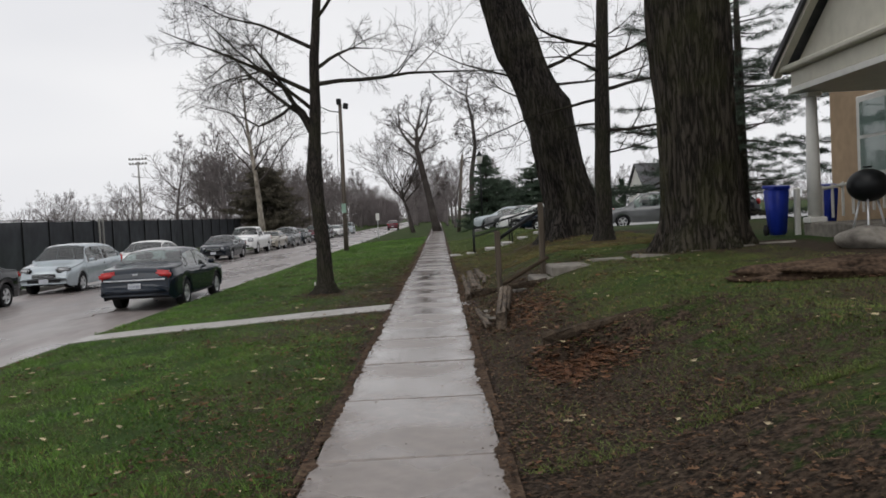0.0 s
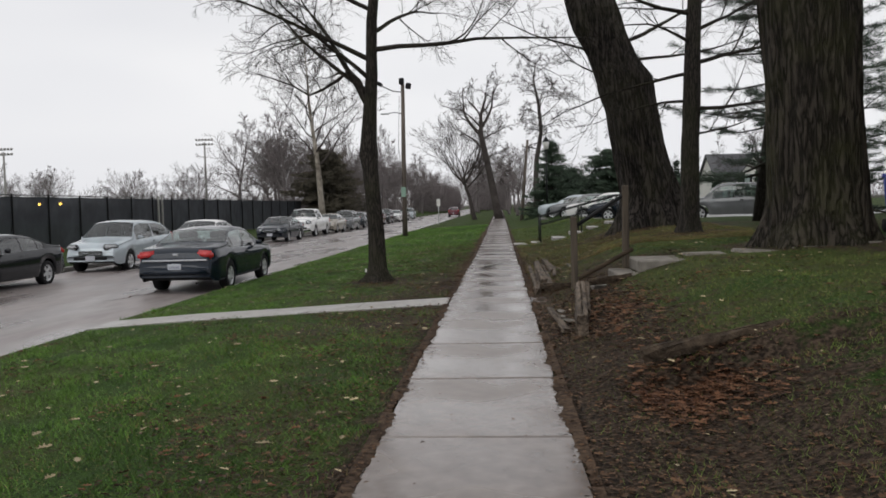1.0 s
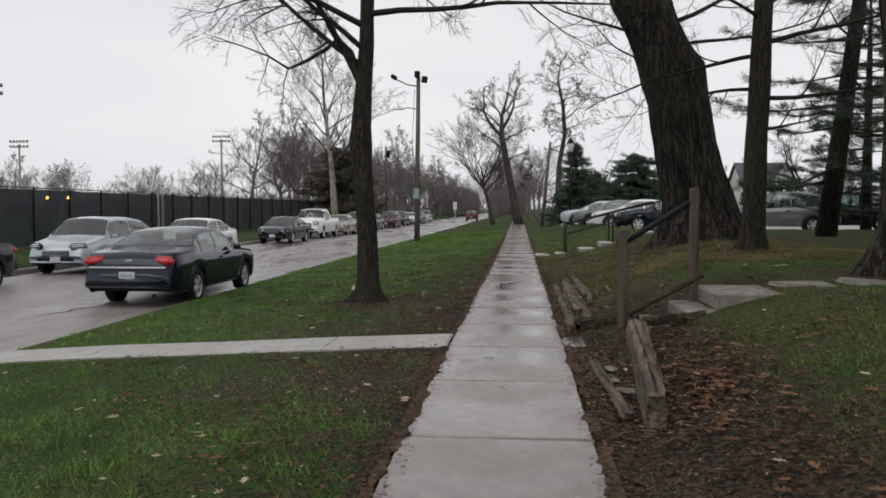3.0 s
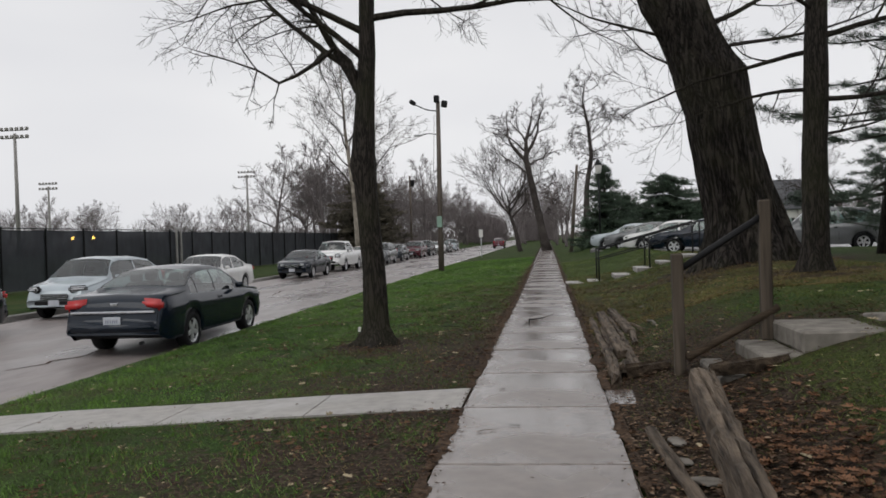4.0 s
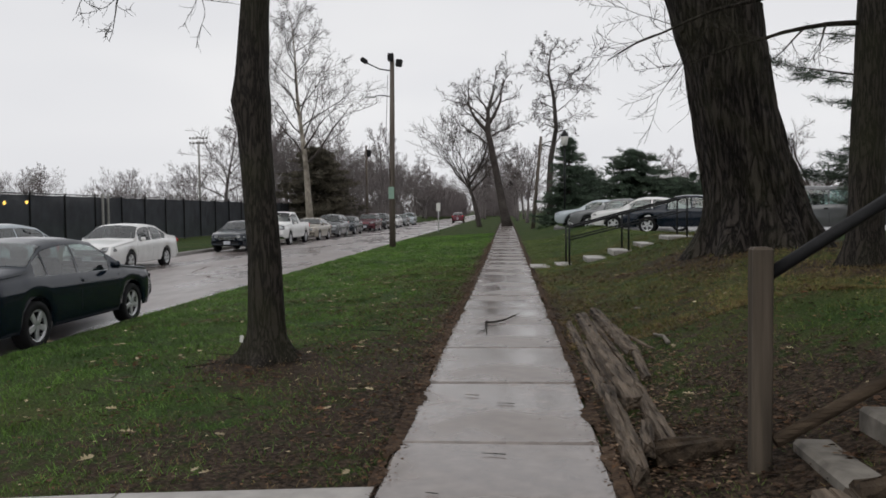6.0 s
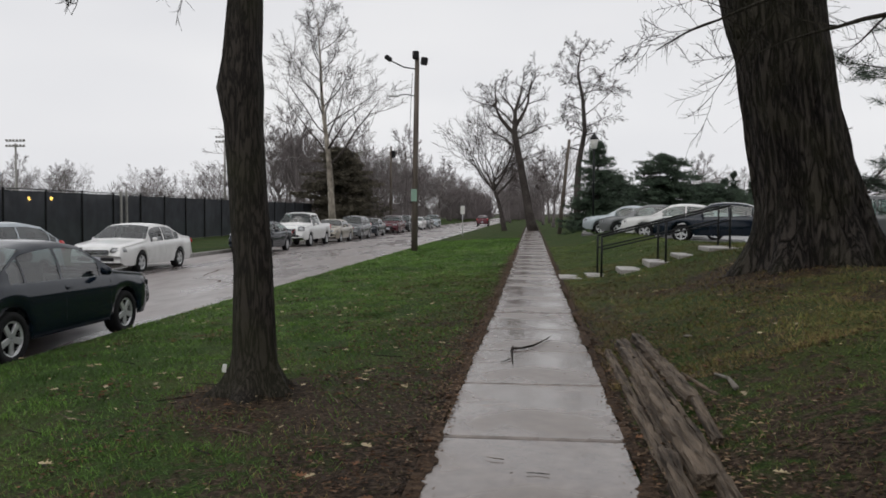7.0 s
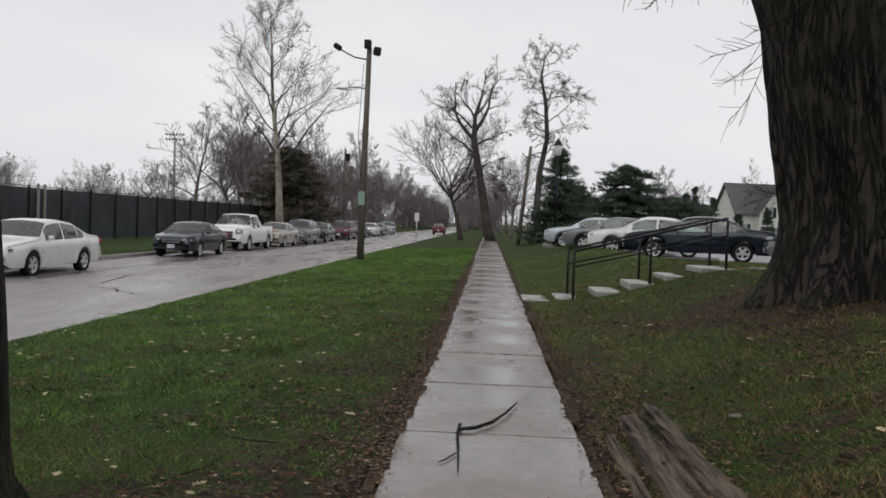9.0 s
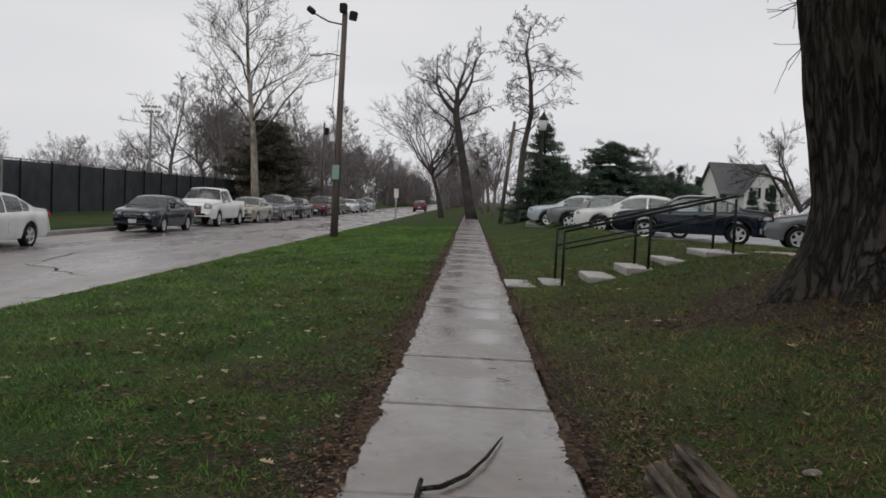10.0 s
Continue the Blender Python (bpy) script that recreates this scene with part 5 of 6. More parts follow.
fl = thing("field_lamp", (-53.6, 81.3, -0.2), "small glowing yellow lamps on a post beyond the fence", "lamp")
stick("post", [(0, 0, 0), (0, 0, 3.1)], 0.05, M_BLACK, fl)
stick("crossbar", [(-0.2, 0, 3.1), (2.7, 0, 3.1)], 0.04, M_BLACK, fl)
for q in (0, 2.5):
    part("bulb", box(0.3, 0.12, 0.36, (q, -0.12, 3.0), 0.04), M_GLOW, fl)
# gate posts coloured pale to stand for the bright view through the gap
for yy in (40.2, 40.8):
    rod("pale_gap_post", (FX + 0.08, yy, FZ0 - 0.1), (FX + 0.08, yy, FZ1 + 0.12), 0.07, M_KERB, fence, 10)

lt = thing("lantern_post", (3.3, 43.5, ground_z(3.3, 43.5)), "black lantern post with a glazed lamp head", "lamp post")
stick("base", [(0, 0, 0), (0, 0, 0.5), (0, 0, 0.6)], [0.14, 0.12, 0.06], M_BLACK, lt, 12)
stick("pole", [(0, 0, 0.5), (0, 0, 4.5)], [0.055, 0.045], M_BLACK, lt, 10)
stick("globe", [(0, 0, 4.5), (0, 0, 4.55), (0, 0, 4.95), (0, 0, 5.0)], [0.1, 0.16, 0.23, 0.2], M_WHITE, lt, 6)
stick("cap", [(0, 0, 5.0), (0, 0, 5.05), (0, 0, 5.25), (0, 0, 5.4)], [0.26, 0.25, 0.1, 0.02], M_BLACK, lt, 6)
lt2 = copy_thing(lt, Matrix.Translation((12.0, 66, 0.2)))
lt2.scale = (0.72, 0.72, 0.72)
for k, (x, y) in enumerate(((-64, 165), (-98, 146), (-67, 91))):
    st = thing("stadium_light", (x, y, (0, -2.3, 0)[k]), "tall stadium floodlight mast in the distance", "floodlight mast", "stadium masts")
    stick("mast", [(0, 0, 0), (0, 0, 16.6)], [0.3, 0.18], M_KERB, st)
    for r in range(2):
        stick("crossbar", [(-1.9, 0, 16.0 + r), (1.9, 0, 16.0 + r)], 0.07, M_KERB, st, 5)
        for q in range(6):
            part("lamp", box(0.42, 0.3, 0.4, (-1.75 + 0.7 * q, -0.1, 16.2 + r), 0.06), M_KERB, st)


# ---- stone stairs with the iron handrail ----
stairs = thing("concrete_stairs", (0, 0, 0), "wet concrete stairs climbing the bank to the lot", "stairs", kind="structure")
for k, (x, z) in enumerate(((1.25, 0.06), (1.98, 0.22), (2.60, 0.40), (3.24, 0.56), (3.88, 0.73))):
    w = 0.86 if k < 4 else 1.9
    part("step", box(w, 1.25, 0.22, (x + w / 2, 17.35, z - 0.11), 0.015), M_PATHC, stairs)
part("foot_slab", box(0.55, 1.2, 0.08, (0.9, 17.2, -0.02), 0.01), M_PATHC, stairs)
RAIL = "black iron handrail with two bars beside the stairs"
for yy in (16.75, 17.9):
    hr = thing("handrail", (0, 0, 0), RAIL, "handrail", "stair handrails")
    for a, z in ((1.55, 0.05), (2.95, 0.40), (4.32, 0.72)):
        stick("post", [(a, yy, z), (a, yy, z + 0.90)], 0.024, M_BLACK, hr)
    stick("top_bar", [(1.55, yy, 0.95), (4.32, yy, 1.66)], 0.022, M_BLACK, hr)
    stick("lower_bar", [(1.55, yy, 0.66), (4.32, yy, 1.34)], 0.016, M_BLACK, hr)


# ---- timber edging and the old garden steps ----
def beam(name, a, b_, w, h, label, material=M_WOOD, seed=0, category="timber", group="", rot=1.0):
    """A weathered squared timber lying from a to b_, split and rounded by rot."""
    r = random.Random(seed)
    a, b_ = Vector(a), Vector(b_)
    ln = (b_ - a).length
    n = max(4, int(ln / 0.16))
    v, f = [], []
    prof = [(-0.5, -0.5), (0.5, -0.5), (0.52, 0.1), (0.42, 0.46), (0.12, 0.5), (0.02, 0.40), (-0.06, 0.5), (-0.4, 0.45), (-0.52, 0.12)]
    k = len(prof)
    for i in range(n + 1):
        end = 1 - 0.12 * max(0, 1 - min(i, n - i) / 1.2)
        for x, z in prof:
            v.append((x * w * end * 1.15 + r.uniform(-1, 1) * w * 0.16 * rot, ln * i / n + r.uniform(-0.02, 0.02), z * h * end + r.uniform(-1, 1) * h * 0.13 * rot))
    for i in range(n):
        f += [(i * k + c, i * k + (c + 1) % k, (i + 1) * k + (c + 1) % k, (i + 1) * k + c) for c in range(k)]
    f += [tuple(reversed(range(k))), tuple(n * k + c for c in range(k))]
    ob = mesh_ob(name, v, f, material)
    d = (b_ - a).normalized()
    ob.matrix_world = Matrix.Translation(a) @ d.to_track_quat("Y", "Z").to_matrix().to_4x4()
    return tagged(ob, label, category, group)


EDGE = "rotting grey timbers edging the pavement"
beam("edging_timber", (1.0, -3.25, 0.14), (1.30, 0.12, 0.17), 0.12, 0.26, "weathered grey railway timber edging the bank", seed=1, rot=0.35)
beam("edging_timber", (1.14, -2.4, 0.16), (1.40, 0.15, 0.22), 0.06, 0.12, "split timber lying beside the edging", seed=2)
LOGS = (((0.80, 6.85, 0.00), (0.77, 2.8, 0.00), 0.07, 0.08), ((0.97, 7.2, 0.04), (0.92, 2.5, 0.05), 0.115, 0.13), ((1.16, 7.45, 0.07), (1.19, 4.3, 0.08), 0.105, 0.12), ((1.03, 3.75, 0.04), (0.97, 1.5, 0.04), 0.085, 0.10), ((1.28, 5.3, 0.09), (1.38, 4.4, 0.10), 0.035, 0.04),
        ((0.80, 3.1, 0.01), (0.73, 0.95, 0.04), 0.09, 0.13), ((1.07, 6.6, 0.04), (1.06, 3.9, 0.04), 0.045, 0.07), ((1.22, 4.5, 0.09), (1.13, 3.2, 0.08), 0.06, 0.06), ((0.87, 5.4, 0.01), (0.84, 3.2, 0.01), 0.045, 0.06), ((0.90, 1.9, 0.05), (0.80, 1.2, 0.11), 0.06, 0.09))
for k, (a, c, w, h) in enumerate(LOGS):
    beam("edging_timber", a, c, w, h, "split rotting timber along the pavement edge", seed=30 + k, group=EDGE, rot=0.8)
beam("cross_timber", (0.84, 1.28, 0.07), (1.25, 1.34, 0.09), 0.12, 0.12, "short dark timber set across the bank", M_LOG, seed=7)
beam("fallen_log", (1.28, -5.28, 0.20), (2.4, -5.28, 0.42), 0.10, 0.11, "rotten fallen log among brown leaves", M_LOG, seed=8, category="log")
beam("edging_timber", (1.42, 0.10, 0.27), (2.05, 0.18, 0.33), 0.09, 0.10, "dark timber lying across the bank by the steps", M_LOG, seed=9)
beam("loose_plank", (0.86, -3.0, 0.05), (0.80, -0.9, 0.03), 0.07, 0.05, "narrow weathered plank lying beside the pavement", seed=10, category="plank")
for k, (x, y, q) in enumerate(((0.92, -1.3, 0.06), (0.9, -1.75, 0.05), (0.95, -2.2, 0.06), (1.62, 6.9, 0.035))):
    b_ = bmesh.new()
    bmesh.ops.create_icosphere(b_, subdivisions=2, radius=q)
    for v in b_.verts:
        v.co = Vector((v.co.x, v.co.y * 1.5, v.co.z * 0.4)) * (1 + 0.5 * noise.noise(v.co * 14 + Vector((k, 0, 0))))
    st_ = part("stone", b_, M_STONE)
    st_.matrix_world = pose(x, y, bank(x, y) + 0.02, 0, 0, 40 * k)
    tagged(st_, "pale broken stone chip on the bank", "stone", "stone chips on the bank")
steps = thing("garden_steps", (0, 0, 0), "old concrete garden steps half buried in soil", "steps", kind="structure")
for x, z, w in ((1.5, 0.21, 0.5), (1.82, 0.38, 0.5), (2.14, 0.56, 0.75)):
    part("step", box(w, 0.95, 0.18, (x + w / 2, 0.62, z - 0.09), 0.02, jitter=0.004), M_STONE, steps)
part("foot_slab", box(0.95, 0.62, 0.08, (1.075, 0.42, -0.042), 0.012, jitter=0.003), M_CONC, steps)
for k in range(5):
    part("stepping_stone", box(0.62, 0.5, 0.08, (3.25 + 0.8 * k, 0.9 + 0.14 * k, bank(3.25 + 0.8 * k, 1.2) - 0.032), 0.03, jitter=0.02), M_STONE, steps)
rl = thing("wooden_railing", (0, 0, 0), "weathered wooden stair railing with two grey posts", "railing")
part("post", box(0.10, 0.10, 1.15, (1.30, 0.96, 0.62), 0.012, jitter=0.003), M_POST, rl)
part("post", box(0.10, 0.10, 1.28, (2.10, 1.06, 1.02), 0.012, jitter=0.003), M_POST, rl)
stick("rail", [(1.34, 0.96, 1.06), (2.06, 1.06, 1.50)], 0.032, M_DARK, rl)
stick("lower_rail", [(1.36, 0.92, 0.24), (2.2, 1.04, 0.68)], 0.035, M_LOG, rl)


# ---- house with the porch ----
house = thing("house", (0, 0, 0), "buff house with a white columned gable porch", "house")
HZ = 0.62
HS = -3.4
part("wall", box(0.3, 12.4, 3.9, (10.35, 0.8, HZ + 1.95), 0.01), M_BRICK, house)
part("wall", box(8.0, 0.3, 3.9, (14.5, 6.85, HZ + 1.95), 0.01), M_BRICK, house)
part("porch_floor", box(2.3, 6.6, 0.35, (9.05, 0.2, HZ + 0.18), 0.02), M_STONE, house)
part("porch_ceiling", box(2.5, 7.0, 0.12, (9.0, 0.2, HZ + 3.12), 0.01), M_WHITE, house)
part("beam", box(0.32, 7.0, 0.34, (7.98, 0.2, HZ + 3.36), 0.02), M_CREAM, house)
part("beam", box(2.3, 0.32, 0.34, (9.1, 3.5, HZ + 3.36), 0.02), M_CREAM, house)
part("cornice", box(0.46, 7.5, 0.12, (7.9, 0.2, HZ + 3.6), 0.03), M_CREAM, house)
for yy in (3.3, -2.9):
    col = thing("column", (8.05, yy, HZ + 0.35), "", "")
    for key in ("label", "category"):
        if key in col:
            del col[key]
    col.parent = house
    stick("shaft", [(0, 0, 0.12), (0, 0, 1.3), (0, 0, 2.58)], [0.135, 0.13, 0.105], M_WHITE, col, 20)
    part("plinth", box(0.36, 0.36, 0.12, (0, 0, 0.06), 0.02), M_WHITE, col)
    part("capital", box(0.32, 0.32, 0.1, (0, 0, 2.63), 0.02), M_WHITE, col)
zr = HZ + 3.66
mesh_ob("pediment", [(7.95, -3.3, zr), (7.95, 3.7, zr), (7.95, 0.2, zr + 2.3), (8.1, -3.3, zr), (8.1, 3.7, zr), (8.1, 0.2, zr + 2.3)], [(0, 1, 2), (5, 4, 3), (0, 3, 4, 1), (1, 4, 5, 2), (2, 5, 3, 0)], M_CREAM, house)
for sgn in (-1, 1):
    y0, y1 = 0.2, 0.2 + sgn * 3.95
    v = [(7.55, y1, zr - 0.12), (15, y1, zr - 0.12), (15, y0, zr + 2.46), (7.55, y0, zr + 2.46)]
    v += [(x, yy, z + 0.14) for x, yy, z in v]
    mesh_ob("roof", v, [(0, 1, 2, 3), (7, 6, 5, 4), (0, 4, 5, 1), (1, 5, 6, 2), (2, 6, 7, 3), (3, 7, 4, 0)], M_ROOF, house)
    v = [(7.62, y1 - sgn * 0.05, zr - 0.2), (7.78, y1 - sgn * 0.05, zr - 0.2), (7.78, y0, zr + 2.34), (7.62, y0, zr + 2.34)]
    v += [(x, yy, z + 0.16) for x, yy, z in v]
    mesh_ob("verge_board", v, [(0, 1, 2, 3), (7, 6, 5, 4), (0, 4, 5, 1), (1, 5, 6, 2), (2, 6, 7, 3), (3, 7, 4, 0)], M_CREAM, house)
win = new("window")
win.parent = house
part("frame", box(0.1, 1.5, 1.9, (10.16, 4.8, HZ + 2.2), 0.02), M_WHITE, win)
part("pane", box(0.03, 1.1, 0.76, (10.10, 4.8, HZ + 2.62), 0.0), M_GLASS, win)
part("pane", box(0.03, 1.1, 0.76, (10.10, 4.8, HZ + 1.78), 0.0), M_GLASS, win)
pr = new("porch_railing")
pr.parent = house
part("newel", box(0.12, 0.12, 1.1, (7.95, 3.9, HZ + 0.55), 0.03), M_WHITE, pr)
part("handrail", box(1.9, 0.07, 0.07, (8.95, 3.75, HZ + 1.12), 0.02, Matrix.Rotation(radians(-8), 4, "Y")), M_WHITE, pr)
for k in range(8):
    part("baluster", box(0.05, 0.05, 0.72, (8.2 + 0.22 * k, 3.75, HZ + 0.72 + 0.03 * k), 0.008), M_WHITE, pr)


def wheelie_bin(at, turn):
    ob = thing("wheelie_bin", pose(*at, 0, 0, turn) @ Matrix.Diagonal((0.68, 0.68, 1.0, 1.0)), "blue plastic wheelie bin with a lid beside the porch", "bin", "bins by the porch")
    b_ = bmesh.new()
    r = bmesh.ops.create_cube(b_, size=1.0)
    for v in r["verts"]:
        k = 0.40 if v.co.z < 0 else 0.56
        v.co = Vector((v.co.x * k, v.co.y * k * 1.15, 0.02 + (v.co.z + 0.5) * 0.98))
    bmesh.ops.bevel(b_, geom=b_.edges[:], offset=0.04, segments=2, affect="EDGES")
    part("body", b_, M_BLUE, ob, smooth=True)
    part("lid", box(0.62, 0.72, 0.07, (0, 0, 1.04), 0.03, Matrix.Rotation(radians(3), 4, "X"), seg=2), M_BLUE, ob)
    part("handle", box(0.4, 0.05, 0.05, (0, 0.38, 0.98), 0.015), M_BLUE, ob)
    for s in (-1, 1):
        stick("wheel", [(s * 0.2, 0.26, 0.12), (s * 0.27, 0.26, 0.12)], 0.12, M_TYRE, ob, 16)
    return ob


wheelie_bin((7.55, 4.0, bank(7.5, 4) - 0.01), 8)
wheelie_bin((9.4, 5.6, bank(9.4, 5.6) - 0.01), -5)
gr = thing("kettle_grill", (7.75, 0.6, bank(7.7, 0.6) - 0.01), "black round kettle grill on white legs", "grill")
b_ = bmesh.new()
bmesh.ops.create_uvsphere(b_, u_segments=24, v_segments=14, radius=0.34)
bmesh.ops.scale(b_, vec=(1, 1, 0.85), verts=b_.verts)
bmesh.ops.translate(b_, vec=(0, 0, 0.95), verts=b_.verts)
part("kettle", b_, M_BLACK, gr, smooth=True)
for k in range(3):
    a = 2.1 * k
    stick("leg", [(math.cos(a) * 0.15, math.sin(a) * 0.15, 0.75), (math.cos(a) * 0.34, math.sin(a) * 0.34, 0.0)], 0.02, M_RIM, gr)
part("handle", box(0.16, 0.03, 0.03, (0, 0, 1.27), 0.01), M_DARK, gr)
b_ = bmesh.new()
bmesh.ops.create_icosphere(b_, subdivisions=3, radius=0.5)
for v in b_.verts:
    v.co *= 1 + 0.25 * noise.noise(v.co * 2.2)
    v.co.z *= 0.42
bk = part("boulder", b_, M_STONE, smooth=True)
bk.matrix_world = Matrix.Translation((6.85, -1.2, bank(6.85, -1.2) + 0.1))
tagged(bk, "low pale boulder beside the garden bed", "boulder")

b_ = bmesh.new()
bmesh.ops.create_icosphere(b_, subdivisions=4, radius=1.0)
for v in b_.verts:
    v.co = Vector((v.co.x * 1.7, v.co.y * 0.45, v.co.z * 0.16)) * (1 + 0.3 * noise.noise(v.co * 2.5))
bk = part("planting_bed", b_, M_SOIL, smooth=True)
bk.matrix_world = Matrix.Translation((5.3, -4.6, bank(5.3, -4.6)))
tagged(bk, "low mound of dark damp soil by the house", "planting bed", kind="structure")

# white house beyond the lot
wh = thing("white_house", pose(31.6, 104, 0.1, 0, 0, 9), "white gabled house with a dark grey roof", "house")


def gable_block(x0, x1, y0, y1, eaves, ridge, along):
    """Walls and two roof slopes of one wing; along: the axis of its ridge."""
    part("wall", box(x1 - x0, y1 - y0, eaves, ((x0 + x1) / 2, (y0 + y1) / 2, eaves / 2), 0.02), M_WHITE, wh)
    xm, ym = (x0 + x1) / 2, (y0 + y1) / 2
    ends = [(x0, y0), (x0, y1), (x0, ym), (x1, y0), (x1, y1), (x1, ym)] if along == "x" else [(x0, y0), (x1, y0), (xm, y0), (x0, y1), (x1, y1), (xm, y1)]
    z = [eaves, eaves, ridge] * 2
    mesh_ob("gable", [(p[0], p[1], h) for p, h in zip(ends, z)], [(0, 2, 1), (3, 4, 5), (0, 1, 4, 3)], M_WHITE, wh)
    for sg_ in (-1, 1):
        o = 0.35
        if along == "x":
            ye = ym + sg_ * ((y1 - y0) / 2 + o)
            v = [(x0 - o, ye, eaves - 0.25), (x1 + o, ye, eaves - 0.25), (x1 + o, ym, ridge + 0.05), (x0 - o, ym, ridge + 0.05)]
        else:
            xe = xm + sg_ * ((x1 - x0) / 2 + o)
            v = [(xe, y0 - o, eaves - 0.25), (xe, y1, eaves - 0.25), (xm, y1, ridge + 0.05), (xm, y0 - o, ridge + 0.05)]
        v += [(x, yy, h + 0.14) for x, yy, h in v]
        mesh_ob("roof", v, [(0, 1, 2, 3), (7, 6, 5, 4), (0, 4, 5, 1), (1, 5, 6, 2), (2, 6, 7, 3), (3, 7, 4, 0)], M_ROOF, wh)


gable_block(-3.0, 3.4, -3.0, 3.0, 3.7, 7.2, "x")
gable_block(-0.8, 3.6, -4.4, 0.0, 3.7, 7.0, "y")
for x, z in ((0.5, 3.8), (2.4, 3.8), (-1.9, 1.8), (1.4, 1.4)):
    wn_ = new("window")
    wn_.parent = wh
    yw = -4.42 if x > -1 else -3.02
    part("pane", box(0.7, 0.08, 1.2, (x, yw, z), 0.01), M_GLASS, wn_)
    for sg_ in (-1, 1):
        part("shutter", box(0.3, 0.1, 1.25, (x + sg_ * 0.52, yw, z), 0.01), M_DARK, wn_)


# parking lot surface
v = [(6.2, 24, 0.44), (60, 24, 0.44), (60, 50, 0.44), (3.2, 50, 0.44), (2.6, 42, 0.44), (3.8, 34, 0.44)]
v = [(x, y, z - 0.3) for x, y, z in v] + v
n = 6
tagged(mesh_ob("parking_lot", v, [tuple(range(n, 2 * n))] + [(i, (i + 1) % n, n + (i + 1) % n, n + i) for i in range(n)], M_LOT), "wet asphalt parking lot above the lawn", "parking lot", kind="structure")


# ---- sticks, leaves and grass ----
ob = thing("fallen_stick", (0.0, 0.0, 0.0), "dark forked stick lying on the wet pavement", "stick")
v, f = tube([(-0.20, 6.85, 0.02), (-0.10, 6.90, 0.02), (0.02, 7.08, 0.022), (0.12, 7.35, 0.03), (0.22, 7.78, 0.02)], [0.013, 0.014, 0.013, 0.010, 0.005], 6)
mesh_ob("branch", v, f, M_BARK, ob)
v, f = tube([(-0.20, 6.98, 0.02), (-0.21, 6.75, 0.016), (-0.19, 6.4, 0.014), (-0.175, 5.95, 0.01)], [0.013, 0.011, 0.009, 0.004], 5)
mesh_ob("twig", v, f, M_BARK, ob)
v, f = tube([(-0.20, 6.3, 0.014), (-0.26, 6.15, 0.012), (-0.30, 6.1, 0.01)], [0.006, 0.005, 0.003], 4)
mesh_ob("twig", v, f, M_BARK, ob)
b_ = box(0.035, 0.012, 0.07, (0, 0, 0.035), 0.003)
tg = part("paper_scrap", b_, M_WHITE)
tg.matrix_world = pose(TREE_A[0] - 0.2, TREE_A[1] - 0.14, ground_z(*TREE_A) + 0.2, -12, 8, 20)
tagged(tg, "white paper scrap stuck to the tree's foot", "paper")
v, f = tube([(1.47, 4.89, bank(1.47, 4.89) + 0.03), (1.51, 4.61, bank(1.51, 4.61) + 0.04), (1.50, 4.33, bank(1.50, 4.33) + 0.025)], [0.010, 0.014, 0.024], 7)
tagged(mesh_ob("bleached_stick", v, f, M_STONE, smooth=True), "short bleached stick lying in the worn grass", "stick")
r = random.Random(91)
for k in range(34):
    if k < 9:
        x, y, z, ln = r.uniform(-0.5, 0.5), r.uniform(-4, 14), 0.008, r.uniform(0.06, 0.2)
    elif k < 24:
        x, y, ln = TREE_A[0] + r.gauss(0, 0.75), TREE_A[1] + r.gauss(0, 0.7), r.uniform(0.2, 0.7)
        z = ground_z(x, y) + 0.02
    else:
        x, y, ln = r.uniform(-4.5, -1.2), r.uniform(2, 12), r.uniform(0.12, 0.35)
        z = ground_z(x, y) + 0.02
    a = r.uniform(0, 3.14)
    p0 = Vector((x, y, z))
    d0 = Vector((math.cos(a), math.sin(a), 0)) * ln
    v, f = tube([p0, p0 + d0 * 0.5 + Vector((-d0.y, d0.x, 0.02)) * r.uniform(-0.15, 0.15), p0 + d0], [0.003, 0.003, 0.002] if k < 9 else [0.006, 0.005, 0.002], 5)
    ob = mesh_ob("twig", v, f, M_BARK if k % 3 else M_WOOD)
    tagged(ob, "thin broken twig lying on wet ground", "twig", "fallen twigs")
for k, (x, y, ln, a) in enumerate(((-6.9, 15.5, 1.2, 15), (-7.4, 18.8, 2.6, 145), (-9.5, 21, 3.2, 100), (-8.2, 5, 2.2, 80), (-9.8, 12, 4.0, 92))):
    pts = [Vector((x, y, 0)) + Vector((math.cos(radians(a)), math.sin(radians(a)), 0)) * ln * i / 8 + Vector((r.gauss(0, 0.06), r.gauss(0, 0.06), 0)) for i in range(9)]
    v, f = [], []
    for i, p in enumerate(pts):
        z = ROAD_Z + 0.05 * (1 - ((p.x - (ROAD_L + ROAD_R) / 2) / 4.05) ** 2) + 0.004
        w = 0.03 * (1 - abs(i - 4) / 5) + 0.008
        nx_, ny_ = -math.sin(radians(a)) * w, math.cos(radians(a)) * w
        v += [(p.x - nx_, p.y - ny_, z), (p.x + nx_, p.y + ny_, z)]
    f = [(2 * i, 2 * i + 2, 2 * i + 3, 2 * i + 1) for i in range(8)]
    tagged(mesh_ob("road_crack", v, f, M_SOIL), "dark crack in the wet asphalt", "crack", "cracks in the road", "structure")


